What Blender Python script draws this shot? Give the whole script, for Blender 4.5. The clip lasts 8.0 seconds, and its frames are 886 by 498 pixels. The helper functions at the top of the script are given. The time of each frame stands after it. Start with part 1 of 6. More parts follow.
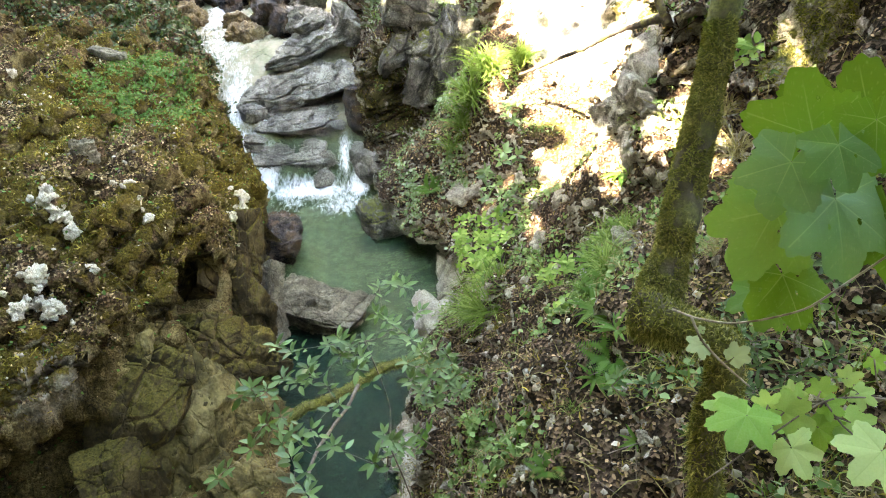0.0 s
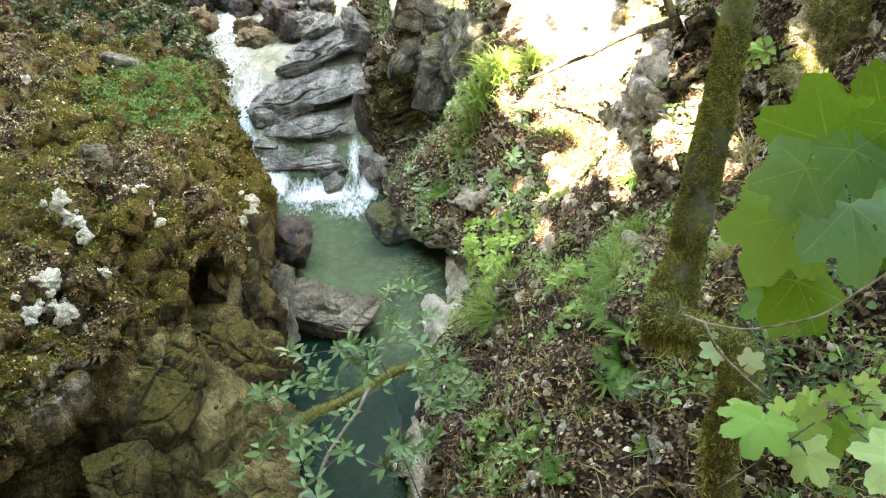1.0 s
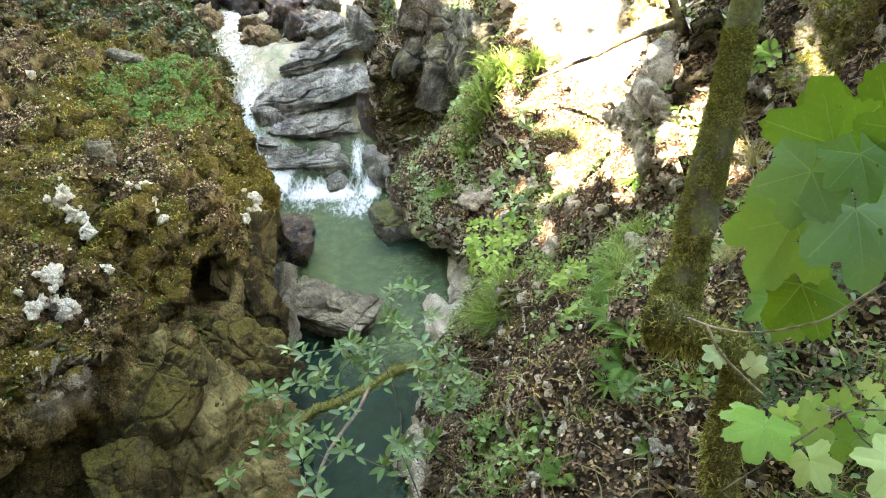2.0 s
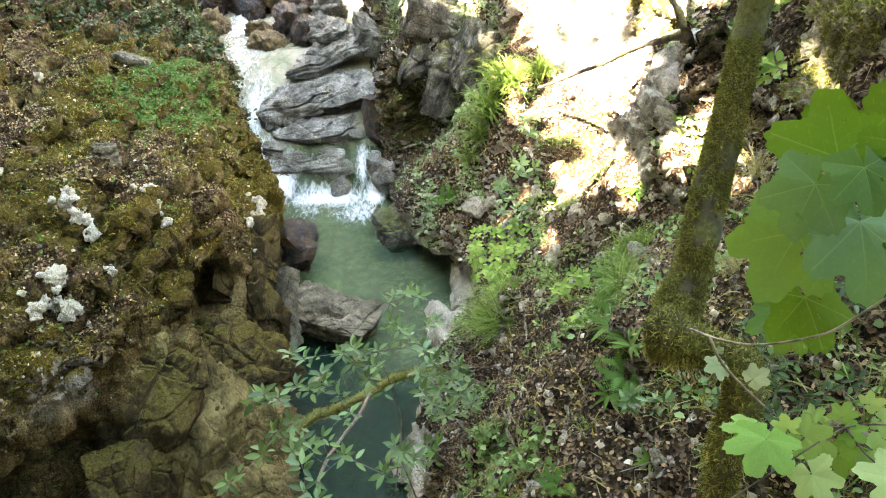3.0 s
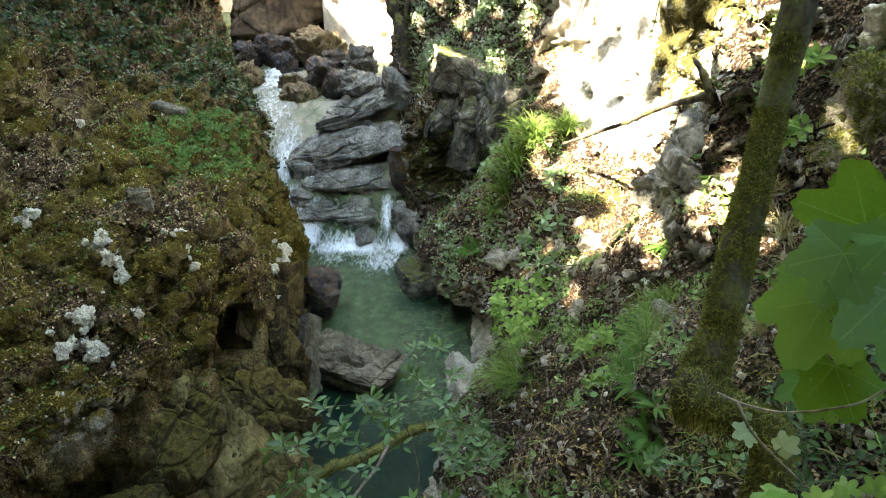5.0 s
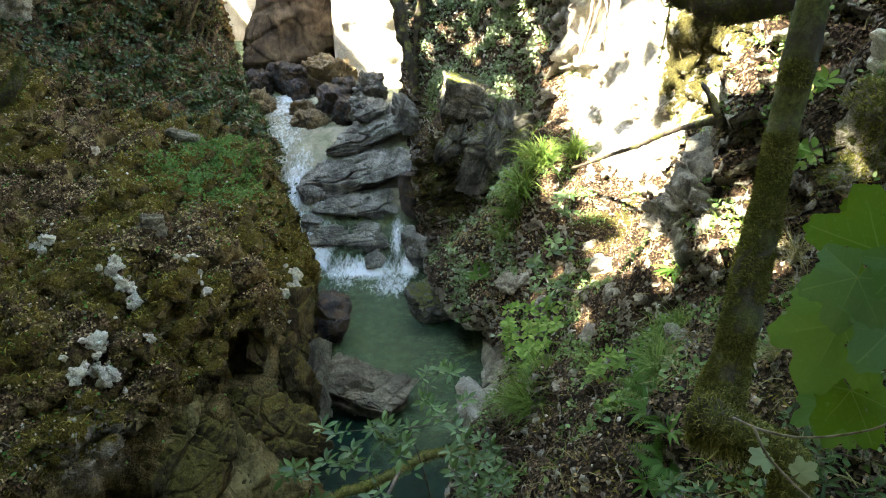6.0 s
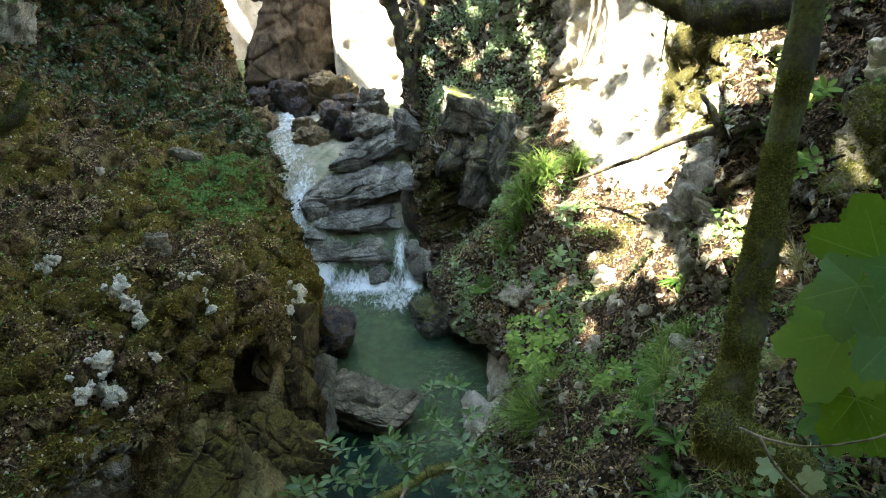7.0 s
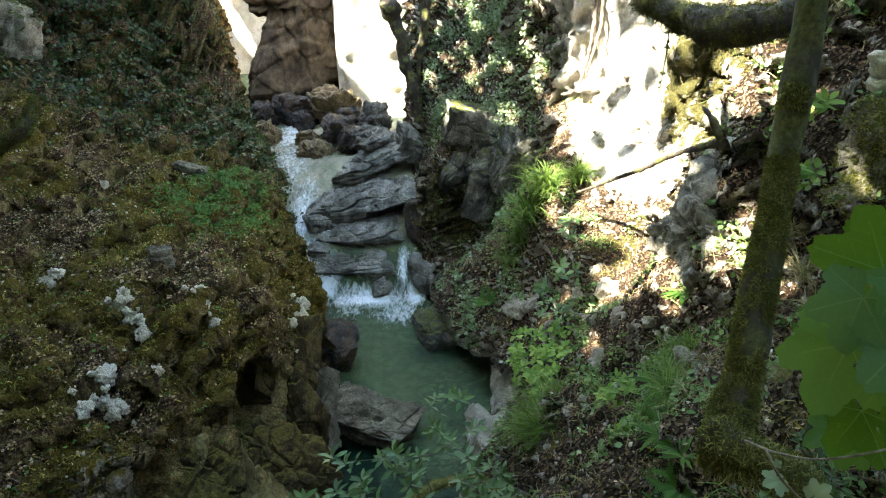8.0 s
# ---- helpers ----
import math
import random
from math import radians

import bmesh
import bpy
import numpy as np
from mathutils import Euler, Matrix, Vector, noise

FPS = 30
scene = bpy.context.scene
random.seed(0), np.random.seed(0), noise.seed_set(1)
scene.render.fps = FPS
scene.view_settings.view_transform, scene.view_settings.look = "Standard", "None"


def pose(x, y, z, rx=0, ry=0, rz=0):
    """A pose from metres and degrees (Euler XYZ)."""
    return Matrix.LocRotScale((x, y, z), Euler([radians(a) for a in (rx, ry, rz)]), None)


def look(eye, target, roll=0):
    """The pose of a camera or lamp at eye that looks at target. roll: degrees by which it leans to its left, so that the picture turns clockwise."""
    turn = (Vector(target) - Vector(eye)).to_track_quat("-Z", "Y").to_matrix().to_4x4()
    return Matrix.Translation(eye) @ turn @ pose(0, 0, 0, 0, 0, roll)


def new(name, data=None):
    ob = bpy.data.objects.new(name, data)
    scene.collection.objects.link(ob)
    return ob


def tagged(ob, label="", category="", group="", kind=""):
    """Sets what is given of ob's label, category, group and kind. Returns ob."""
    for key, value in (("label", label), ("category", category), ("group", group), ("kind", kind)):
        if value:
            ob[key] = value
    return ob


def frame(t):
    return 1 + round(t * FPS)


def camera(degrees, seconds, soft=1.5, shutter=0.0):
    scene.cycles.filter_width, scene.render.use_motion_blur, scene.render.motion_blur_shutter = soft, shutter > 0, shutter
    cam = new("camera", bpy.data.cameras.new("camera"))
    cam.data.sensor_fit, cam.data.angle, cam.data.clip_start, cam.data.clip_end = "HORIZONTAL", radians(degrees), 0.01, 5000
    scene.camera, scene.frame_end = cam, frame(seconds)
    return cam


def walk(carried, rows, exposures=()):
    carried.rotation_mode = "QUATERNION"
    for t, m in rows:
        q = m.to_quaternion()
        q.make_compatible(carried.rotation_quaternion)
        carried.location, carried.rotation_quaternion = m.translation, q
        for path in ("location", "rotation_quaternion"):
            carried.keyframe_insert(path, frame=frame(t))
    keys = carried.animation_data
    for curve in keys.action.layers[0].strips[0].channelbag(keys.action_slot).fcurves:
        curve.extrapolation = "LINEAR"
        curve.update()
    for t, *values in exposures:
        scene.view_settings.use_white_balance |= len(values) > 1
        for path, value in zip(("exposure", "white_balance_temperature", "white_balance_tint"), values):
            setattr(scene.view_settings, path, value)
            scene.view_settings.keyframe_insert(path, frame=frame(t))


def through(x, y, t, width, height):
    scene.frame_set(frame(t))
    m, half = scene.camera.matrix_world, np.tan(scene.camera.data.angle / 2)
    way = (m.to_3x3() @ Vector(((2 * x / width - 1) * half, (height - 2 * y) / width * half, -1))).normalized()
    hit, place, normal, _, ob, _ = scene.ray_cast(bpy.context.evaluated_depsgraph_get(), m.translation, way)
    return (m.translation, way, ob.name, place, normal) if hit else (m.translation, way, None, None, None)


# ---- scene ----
# ---- camera and its walk ----
cam = camera(68.0, 8.0, soft=1.1)
ROWS = [
    (0.0, 0.021, 0.008, 6.570, 55.38, 2.12, -4.33),
    (0.5, 0.016, 0.005, 6.576, 55.71, 2.41, -4.13),
    (1.0, 0.012, 0.007, 6.577, 55.74, 2.57, -3.71),
    (1.5, 0.011, 0.009, 6.574, 55.72, 2.40, -3.50),
    (3.0, 0.011, 0.011, 6.576, 56.34, 1.60, -2.51),
    (3.5, 0.009, 0.008, 6.584, 57.19, 1.47, -2.37),
    (4.0, 0.005, 0.005, 6.593, 58.21, 1.42, -1.76),
    (4.5, 0.000, 0.000, 6.600, 59.49, 1.21, -0.71),
    (6.0, -0.017, -0.020, 6.618, 62.87, 1.86, 0.49),
    (6.5, -0.019, -0.028, 6.624, 63.59, 2.42, 0.39),
    (7.0, -0.019, -0.033, 6.629, 64.06, 2.83, 0.32),
    (7.5, -0.022, -0.033, 6.631, 64.67, 3.04, 0.40),
    (8.0, -0.021, -0.037, 6.630, 65.17, 3.03, 0.50),
]
EXPOSURES = [(0.0, 5.47, 8550, 13), (3.5, 5.47, 8500, 13), (4.5, 4.84, 8050, 8), (6.0, 4.1, 7550, 5), (7.0, 3.98, 7200, 4), (8.0, 3.97, 7000, 4)]
walk(cam, [(t, pose(x, y, z, rx, ry, rz)) for t, x, y, z, rx, ry, rz in ROWS], EXPOSURES)

# ---- light ----
SUN = Vector((-0.55, -0.36, 0.75)).normalized()
world = bpy.data.worlds.new("world")
scene.world = world
world.use_nodes = True
wn = world.node_tree
sky = wn.nodes.new("ShaderNodeTexSky")
sky.sky_type, sky.sun_disc = "NISHITA", False
sky.sun_elevation = math.asin(SUN.z)
sky.sun_rotation = math.atan2(SUN.x, SUN.y)
wn.nodes["Background"].inputs["Strength"].default_value = 0.15
wn.links.new(sky.outputs[0], wn.nodes["Background"].inputs["Color"])
sun = new("sun", bpy.data.lights.new("sun", "SUN"))
sun.data.energy, sun.data.angle, sun.data.color = 4.6, radians(0.53), (1.0, 0.95, 0.86)
sun.matrix_basis = look((-20, -15, 40), Vector((-20, -15, 40)) - SUN)


# ---- numbers: noise, bases, meshes ----
def lattice(ix, iy, iz, seed):
    h = (ix * 374761393 + iy * 668265263 + iz * 2147483647 + seed * 974634777) & 0xFFFFFFFF
    h = ((h ^ (h >> 13)) * 1274126177) & 0xFFFFFFFF
    h = ((h ^ (h >> 16)) * 2246822519) & 0xFFFFFFFF
    return ((h ^ (h >> 15)) & 0xFFFF) / 32767.5 - 1.0


def vnoise(p, seed=0):
    """Smooth noise in -1..1 at the points p (n, 3)."""
    p = np.asarray(p, dtype=float)
    i = np.floor(p).astype(np.int64)
    f = p - i
    u = f * f * f * (f * (f * 6 - 15) + 10)
    out = 0.0
    for dx in (0, 1):
        for dy in (0, 1):
            for dz in (0, 1):
                w = (u[:, 0] if dx else 1 - u[:, 0]) * (u[:, 1] if dy else 1 - u[:, 1]) * (u[:, 2] if dz else 1 - u[:, 2])
                out = out + w * lattice(i[:, 0] + dx, i[:, 1] + dy, i[:, 2] + dz, seed)
    return out


def fbm(p, octaves=4, seed=0, gain=0.5, ridged=False):
    total, amp, norm = 0.0, 1.0, 0.0
    p = np.asarray(p, dtype=float)
    for k in range(octaves):
        v = vnoise(p, seed + 17 * k)
        total = total + amp * (1 - 2 * np.abs(v) if ridged else v)
        norm += amp
        p, amp = p * 2.03 + 11.7, amp * gain
    return total / norm


def cells3(p, seed=0):
    """Cells of a scatter of seeds: a value for each cell in -1..1, the distance to its seed, and how far its edge is, and a face tilted its own way."""
    p = np.asarray(p, float)
    base = np.floor(p).astype(np.int64)
    d1, d2, val, tilt = np.full(len(p), 9.0), np.full(len(p), 9.0), np.zeros(len(p)), np.zeros(len(p))
    for dx in (-1, 0, 1):
        for dy in (-1, 0, 1):
            for dz in (-1, 0, 1):
                c = base + np.array([dx, dy, dz])
                q = c + 0.5 + 0.42 * np.stack([lattice(c[:, 0], c[:, 1], c[:, 2], seed + k) for k in (1, 2, 3)], 1)
                d = np.linalg.norm(p - q, axis=1)
                v = lattice(c[:, 0], c[:, 1], c[:, 2], seed + 4)
                first = d < d1
                d2 = np.where(first, d1, np.minimum(d2, d))
                g = np.stack([lattice(c[:, 0], c[:, 1], c[:, 2], seed + k) for k in (5, 6, 7)], 1)
                tilt = np.where(first, ((p - q) * g).sum(1), tilt)
                val, d1 = np.where(first, v, val), np.where(first, d, d1)
    return val, d1, d2 - d1, tilt


def smooth(a, b, x):
    t = np.clip((x - a) / (b - a), 0, 1)
    return t * t * (3 - 2 * t)


def catmull(knots, values, x):
    """Values (k, ...) at the knots, carried smoothly to x."""
    knots, values, x = np.asarray(knots, float), np.asarray(values, float), np.asarray(x, float)
    slope = np.gradient(values, knots, axis=0)
    i = np.clip(np.searchsorted(knots, x) - 1, 0, len(knots) - 2)
    d = (knots[i + 1] - knots[i])
    t = (x - knots[i]) / d
    shape = (-1,) + (1,) * (values.ndim - 1)
    t, d = t.reshape(shape), d.reshape(shape)
    return ((2 * t**3 - 3 * t**2 + 1) * values[i] + (t**3 - 2 * t**2 + t) * d * slope[i] * 0.8
            + (3 * t**2 - 2 * t**3) * values[i + 1] + (t**3 - t**2) * d * slope[i + 1] * 0.8)


def mesh_from(name, verts, faces, material=None, shade=True, attrs=None):
    """A mesh of verts (n, 3) and faces (m, 3 or 4), with float point attributes."""
    verts, faces = np.asarray(verts, dtype=np.float32), np.asarray(faces, dtype=np.int32)
    me = bpy.data.meshes.new(name)
    k = faces.shape[1]
    me.vertices.add(len(verts))
    me.vertices.foreach_set("co", verts.ravel())
    me.loops.add(faces.size)
    me.loops.foreach_set("vertex_index", faces.ravel())
    me.polygons.add(len(faces))
    me.polygons.foreach_set("loop_start", np.arange(0, faces.size, k, dtype=np.int32))
    me.polygons.foreach_set("loop_total", np.full(len(faces), k, dtype=np.int32))
    me.polygons.foreach_set("use_smooth", np.full(len(faces), shade, dtype=bool))
    for key, values in (attrs or {}).items():
        a = me.attributes.new(key, "FLOAT", "POINT")
        a.data.foreach_set("value", np.asarray(values, dtype=np.float32).ravel())
    me.update(calc_edges=True)
    me.validate()
    if material:
        me.materials.append(material)
    return me


def grid_faces(nu, nv):
    i = np.arange(nu * nv).reshape(nu, nv)
    return np.stack([i[:-1, :-1], i[1:, :-1], i[1:, 1:], i[:-1, 1:]], -1).reshape(-1, 4)


def grid_normals(p):
    du, dv = np.gradient(p, axis=0), np.gradient(p, axis=1)
    n = np.cross(du, dv)
    return n / (np.linalg.norm(n, axis=-1, keepdims=True) + 1e-9)


def thing(name, label, category, at=(0, 0, 0), group="", kind=""):
    ob = new(name)
    ob.location = at
    ob.empty_display_size = 0.1
    return tagged(ob, label, category, group, kind)


def part_of(name, me, parent, label=""):
    ob = new(name, me)
    ob.parent = parent
    ob.matrix_parent_inverse = Matrix.Translation(-Vector(parent.location)) if parent.parent is None else Matrix()
    return tagged(ob, label)


def basis(normals, spin):
    """Turns (n, 3, 3) whose third axis is each normal, spun about it."""
    n = normals / (np.linalg.norm(normals, axis=1, keepdims=True) + 1e-9)
    ref = np.where(np.abs(n[:, 2:3]) < 0.9, np.array([[0.0, 0, 1]]), np.array([[1.0, 0, 0]]))
    a = np.cross(ref, n)
    a /= np.linalg.norm(a, axis=1, keepdims=True) + 1e-9
    b = np.cross(n, a)
    c, s = np.cos(spin)[:, None], np.sin(spin)[:, None]
    return np.stack([a * c + b * s, b * c - a * s, n], axis=2)


def strew(verts, faces, at, turns, sizes):
    """Many copies of one small shape as one array of verts and faces."""
    verts, faces = np.asarray(verts, float), np.asarray(faces)
    sizes = np.asarray(sizes, float)
    if sizes.ndim == 1:
        sizes = np.repeat(sizes[:, None], 3, 1)
    v = np.einsum("nij,nkj->nki", turns, verts[None] * sizes[:, None, :]) + np.asarray(at)[:, None, :]
    f = faces[None] + (np.arange(len(at)) * len(verts))[:, None, None]
    return v.reshape(-1, 3), f.reshape(-1, faces.shape[1])


# ---- materials ----
class Nodes:
    def __init__(self, name):
        self.mat = bpy.data.materials.new(name)
        self.mat.use_nodes = True
        self.t = self.mat.node_tree
        self.bsdf = self.t.nodes["Principled BSDF"]
        self.out = self.t.nodes["Material Output"]

    def put(self, socket, value):
        if isinstance(value, bpy.types.NodeSocket):
            self.t.links.new(value, socket)
        elif isinstance(value, (tuple, list)) and len(value) == 3 and socket.type == "RGBA":
            socket.default_value = (*value, 1)
        else:
            socket.default_value = value

    def node(self, kind, ins=None, out=0, **props):
        n = self.t.nodes.new("ShaderNode" + kind)
        for k, v in props.items():
            setattr(n, k, v)
        for k, v in (ins or {}).items():
            self.put(n.inputs[k], v)
        return n.outputs[out]

    def place(self):
        return self.node("TexCoord", out=3)

    def scaled(self, vec, s):
        return self.node("Mapping", {"Vector": vec, "Scale": s})

    def noise(self, scale, detail=4.0, rough=0.55, vec=None, distortion=0.0):
        return self.node("TexNoise", {"Vector": vec or self.place(), "Scale": scale, "Detail": detail, "Roughness": rough, "Distortion": distortion})

    def cells(self, scale, feature="F1", out=0, vec=None):
        return self.node("TexVoronoi", {"Vector": vec or self.place(), "Scale": scale}, out=out, feature=feature)

    def ramp(self, fac, *stops):
        n = self.t.nodes.new("ShaderNodeValToRGB")
        e = n.color_ramp.elements
        while len(e) < len(stops):
            e.new(0.5)
        for k, (pos, col) in enumerate(stops):
            e[k].position = pos
            e[k].color = (*col, 1) if isinstance(col, tuple) else (col, col, col, 1)
        self.put(n.inputs[0], fac)
        return n.outputs[0]

    def mix(self, fac, a, b, blend="MIX"):
        n = self.t.nodes.new("ShaderNodeMix")
        n.data_type, n.blend_type = "RGBA", blend
        self.put(n.inputs[0], fac)
        self.put(n.inputs[6], a)
        self.put(n.inputs[7], b)
        return n.outputs[2]

    def math(self, op, a, b=0.0, clamp=False):
        n = self.t.nodes.new("ShaderNodeMath")
        n.operation, n.use_clamp = op, clamp
        self.put(n.inputs[0], a)
        self.put(n.inputs[1], b)
        return n.outputs[0]

    def attr(self, name):
        return self.node("Attribute", out=2, attribute_name=name)

    def island(self):
        return self.node("NewGeometry", out=8)

    def each(self):
        return self.node("ObjectInfo", out=5)

    def bump(self, height, strength=0.4, distance=0.02, normal=None):
        ins = {"Height": height, "Strength": strength, "Distance": distance}
        if normal:
            ins["Normal"] = normal
        return self.node("Bump", ins)

    def done(self, **ins):
        for k, v in ins.items():
            self.put(self.bsdf.inputs[k.replace("_", " ")], v)
        return self.mat


def stone_look(n, dark, mid, light, scale=1.0):
    """Weathered stone: blotches, grain, cracks. Returns colour and relief."""
    blot = n.noise(2.2 * scale, 6, 0.62, n.scaled(n.place(), (1.0, 1.0, 0.55)))
    grain = n.noise(26 * scale, 5, 0.65)
    fine = n.noise(85 * scale**0.5, 4, 0.7)
    col = n.ramp(n.math("ADD", n.math("ADD", n.math("MULTIPLY", blot, 0.62), n.math("MULTIPLY", grain, 0.42)), n.math("MULTIPLY", n.math("SUBTRACT", fine, 0.5), 0.35)), (0.37, dark), (0.52, mid), (0.66, light))
    crack = n.cells(3.1 * scale, "DISTANCE_TO_EDGE", vec=n.node("MixRGB", {"Fac": 0.12, "Color1": n.place(), "Color2": n.node("TexNoise", {"Vector": n.place(), "Scale": 3.0 * scale, "Detail": 3.0}, out=1)}))
    line = n.ramp(crack, (0.0, 0.0), (0.035, 1.0))
    col = n.mix(n.math("MULTIPLY", n.math("MULTIPLY", n.math("SUBTRACT", 1.0, line), n.ramp(n.noise(1.7 * scale, 3), (0.45, 0.0), (0.6, 1.0))), 0.7), col, dark)
    pits = n.ramp(n.noise(48 * scale**0.5, 3, 0.6), (0.36, 0.0), (0.44, 1.0))
    col = n.mix(n.math("MULTIPLY", n.math("SUBTRACT", 1.0, pits), 0.6), col, dark)
    high = n.math("ADD", n.math("MULTIPLY", grain, 0.7), n.math("MULTIPLY", line, 0.35))
    high = n.math("ADD", high, n.math("ADD", n.math("MULTIPLY", fine, 0.3), n.math("MULTIPLY", pits, 0.2)))
    return col, high


def bank_material(name, rock, soil, moss_a, moss_b):
    n = Nodes(name)
    rcol, rhigh = stone_look(n, *rock)
    pale = n.attr("pale")
    spots = n.ramp(n.noise(9, 5, 0.6), (0.52, 0.0), (0.6, 1.0))
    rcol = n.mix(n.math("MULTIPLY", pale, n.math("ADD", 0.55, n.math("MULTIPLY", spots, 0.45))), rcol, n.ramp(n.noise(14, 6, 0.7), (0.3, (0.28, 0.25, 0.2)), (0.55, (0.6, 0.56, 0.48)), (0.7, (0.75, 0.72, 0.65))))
    flakes = n.cells(52, out=1)
    litter = n.ramp(n.node("SeparateColor", {"Color": flakes}), (0.0, soil[0]), (0.55, soil[1]), (1.0, soil[2]))
    litter = n.mix(n.ramp(n.noise(5, 4), (0.4, 0.0), (0.6, 0.7)), litter, soil[0])
    m = n.noise(40, 6, 0.7)
    moss = n.ramp(m, (0.3, moss_a), (0.7, moss_b))
    k_rock, k_moss = n.attr("rock"), n.attr("moss")
    edge = n.math("MULTIPLY", n.math("SUBTRACT", n.noise(7, 6, 0.65), 0.5), 1.6)
    f_rock = n.ramp(n.math("ADD", k_rock, edge), (0.42, 0.0), (0.58, 1.0))
    f_moss = n.ramp(n.math("ADD", k_moss, edge), (0.4, 0.0), (0.6, 1.0))
    col = n.mix(f_rock, litter, rcol)
    col = n.mix(f_moss, col, moss)
    high = n.math("ADD", n.math("MULTIPLY", rhigh, 0.8), n.math("MULTIPLY", n.cells(52), 0.5))
    high = n.math("ADD", high, n.math("MULTIPLY", m, 0.5))
    return n.done(Base_Color=col, Roughness=0.9, Specular_IOR_Level=0.1, Normal=n.bump(high, 0.9, 0.04))


def rock_material(name, dark, mid, light, scale=1.0, rough=0.75, moss=0.0, bands=False, tint=None):
    n = Nodes(name)
    col, high = stone_look(n, dark, mid, light, scale)
    if bands:
        w = n.node("TexWave", {"Vector": n.node("Mapping", {"Vector": n.place(), "Rotation": (0.5, 0.35, 0.0)}), "Scale": 2.6, "Distortion": 7.0, "Detail": 4.0, "Detail Scale": 1.6}, out=1, bands_direction="Z")
        col = n.mix(n.math("MULTIPLY", w, 0.35), col, dark)
        high = n.math("ADD", high, n.math("MULTIPLY", w, 0.7))
    if tint:
        col = n.mix(n.ramp(n.noise(4, 5), (0.42, 0.0), (0.58, 1.0)), col, tint)
    if moss:
        up = n.node("SeparateXYZ", {"Vector": n.node("NewGeometry", out=1)}, out=2)
        f = n.ramp(n.math("ADD", n.math("MULTIPLY", up, 0.6), n.math("MULTIPLY", n.noise(6, 5, 0.65), 0.9)), (0.98 - moss, 0.0), (1.1 - moss, 1.0))
        col = n.mix(f, col, n.ramp(n.noise(50, 5), (0.3, (0.03, 0.035, 0.006)), (0.7, (0.13, 0.14, 0.025))))
    return n.done(Base_Color=col, Roughness=rough, Specular_IOR_Level=0.25 if rough > 0.4 else 0.5, Normal=n.bump(high, 0.8, 0.045))


def leaf_material(name, dark, light, rough=0.45, through=0.35, vary="island", veins=False, gloss=0.1):
    n = Nodes(name)
    k = n.math("POWER", n.island(), 1.9) if vary == "island" else n.math("POWER", n.each(), 1.3)
    col = n.ramp(n.math("ADD", n.math("MULTIPLY", k, 0.75), n.math("MULTIPLY", n.noise(22, 3), 0.3)), (0.1, dark), (0.95, light))
    if veins:
        col = n.mix(n.ramp(n.attr("vein"), (0.1, 0.0), (0.9, 0.5)), col, (0.36, 0.5, 0.17))
    n.done(Base_Color=col, Roughness=rough, Specular_IOR_Level=gloss, Normal=n.bump(n.noise(60, 3), 0.15, 0.004))
    tr = n.node("BsdfTranslucent", {"Color": n.mix(0.5, col, (0.25, 0.42, 0.03))})
    m = n.node("MixShader", {0: through, 1: n.bsdf.outputs[0], 2: tr})
    n.t.links.new(m, n.out.inputs[0])
    return n.mat


def cliff_material(name, dark, mid, light, moss):
    """Broken limestone: broad stains running down, hairline cracks, scattered pits, dark moss on shelves."""
    n = Nodes(name)
    run = n.noise(4.2, 6, 0.68, n.scaled(n.place(), (1.0, 1.0, 0.6)), 0.3)
    broad = n.noise(1.3, 4, 0.55)
    grain = n.noise(34, 4, 0.6)
    tone = n.math("ADD", n.math("ADD", n.math("MULTIPLY", run, 0.55), n.math("MULTIPLY", broad, 0.45)), n.math("MULTIPLY", n.math("SUBTRACT", grain, 0.5), 0.22))
    col = n.ramp(tone, (0.36, dark), (0.5, mid), (0.64, light))
    wob = n.node("MixRGB", {"Fac": 0.3, "Color1": n.scaled(n.place(), (1.0, 1.0, 0.5)), "Color2": n.node("TexNoise", {"Vector": n.place(), "Scale": 2.5, "Detail": 4.0}, out=1)})
    line = n.ramp(n.cells(2.0, "DISTANCE_TO_EDGE", vec=wob), (0.0, 0.0), (0.016, 1.0))
    keep = n.ramp(n.noise(2.1, 3), (0.48, 0.0), (0.62, 1.0))
    col = n.mix(n.math("MULTIPLY", n.math("MULTIPLY", n.math("SUBTRACT", 1.0, line), keep), 0.6), col, dark)
    pit = n.ramp(n.noise(13, 4, 0.6), (0.3, 0.0), (0.36, 1.0))
    col = n.mix(n.math("MULTIPLY", n.math("SUBTRACT", 1.0, pit), 0.8), col, dark)
    if moss:
        up = n.node("SeparateXYZ", {"Vector": n.node("NewGeometry", out=1)}, out=2)
        f = n.ramp(n.math("ADD", n.math("MULTIPLY", up, 0.5), n.math("MULTIPLY", n.noise(5, 5, 0.65), 0.9)), (0.98 - moss, 0.0), (1.1 - moss, 1.0))
        col = n.mix(f, col, n.ramp(n.noise(50, 5), (0.3, (0.03, 0.026, 0.005)), (0.7, (0.13, 0.105, 0.025))))
    high = n.math("ADD", n.math("ADD", n.math("MULTIPLY", run, 0.9), n.math("MULTIPLY", grain, 0.25)), n.math("ADD", n.math("MULTIPLY", line, 0.4), n.math("MULTIPLY", pit, 0.35)))
    return n.done(Base_Color=col, Roughness=0.85, Specular_IOR_Level=0.2, Normal=n.bump(high, 0.75, 0.05))


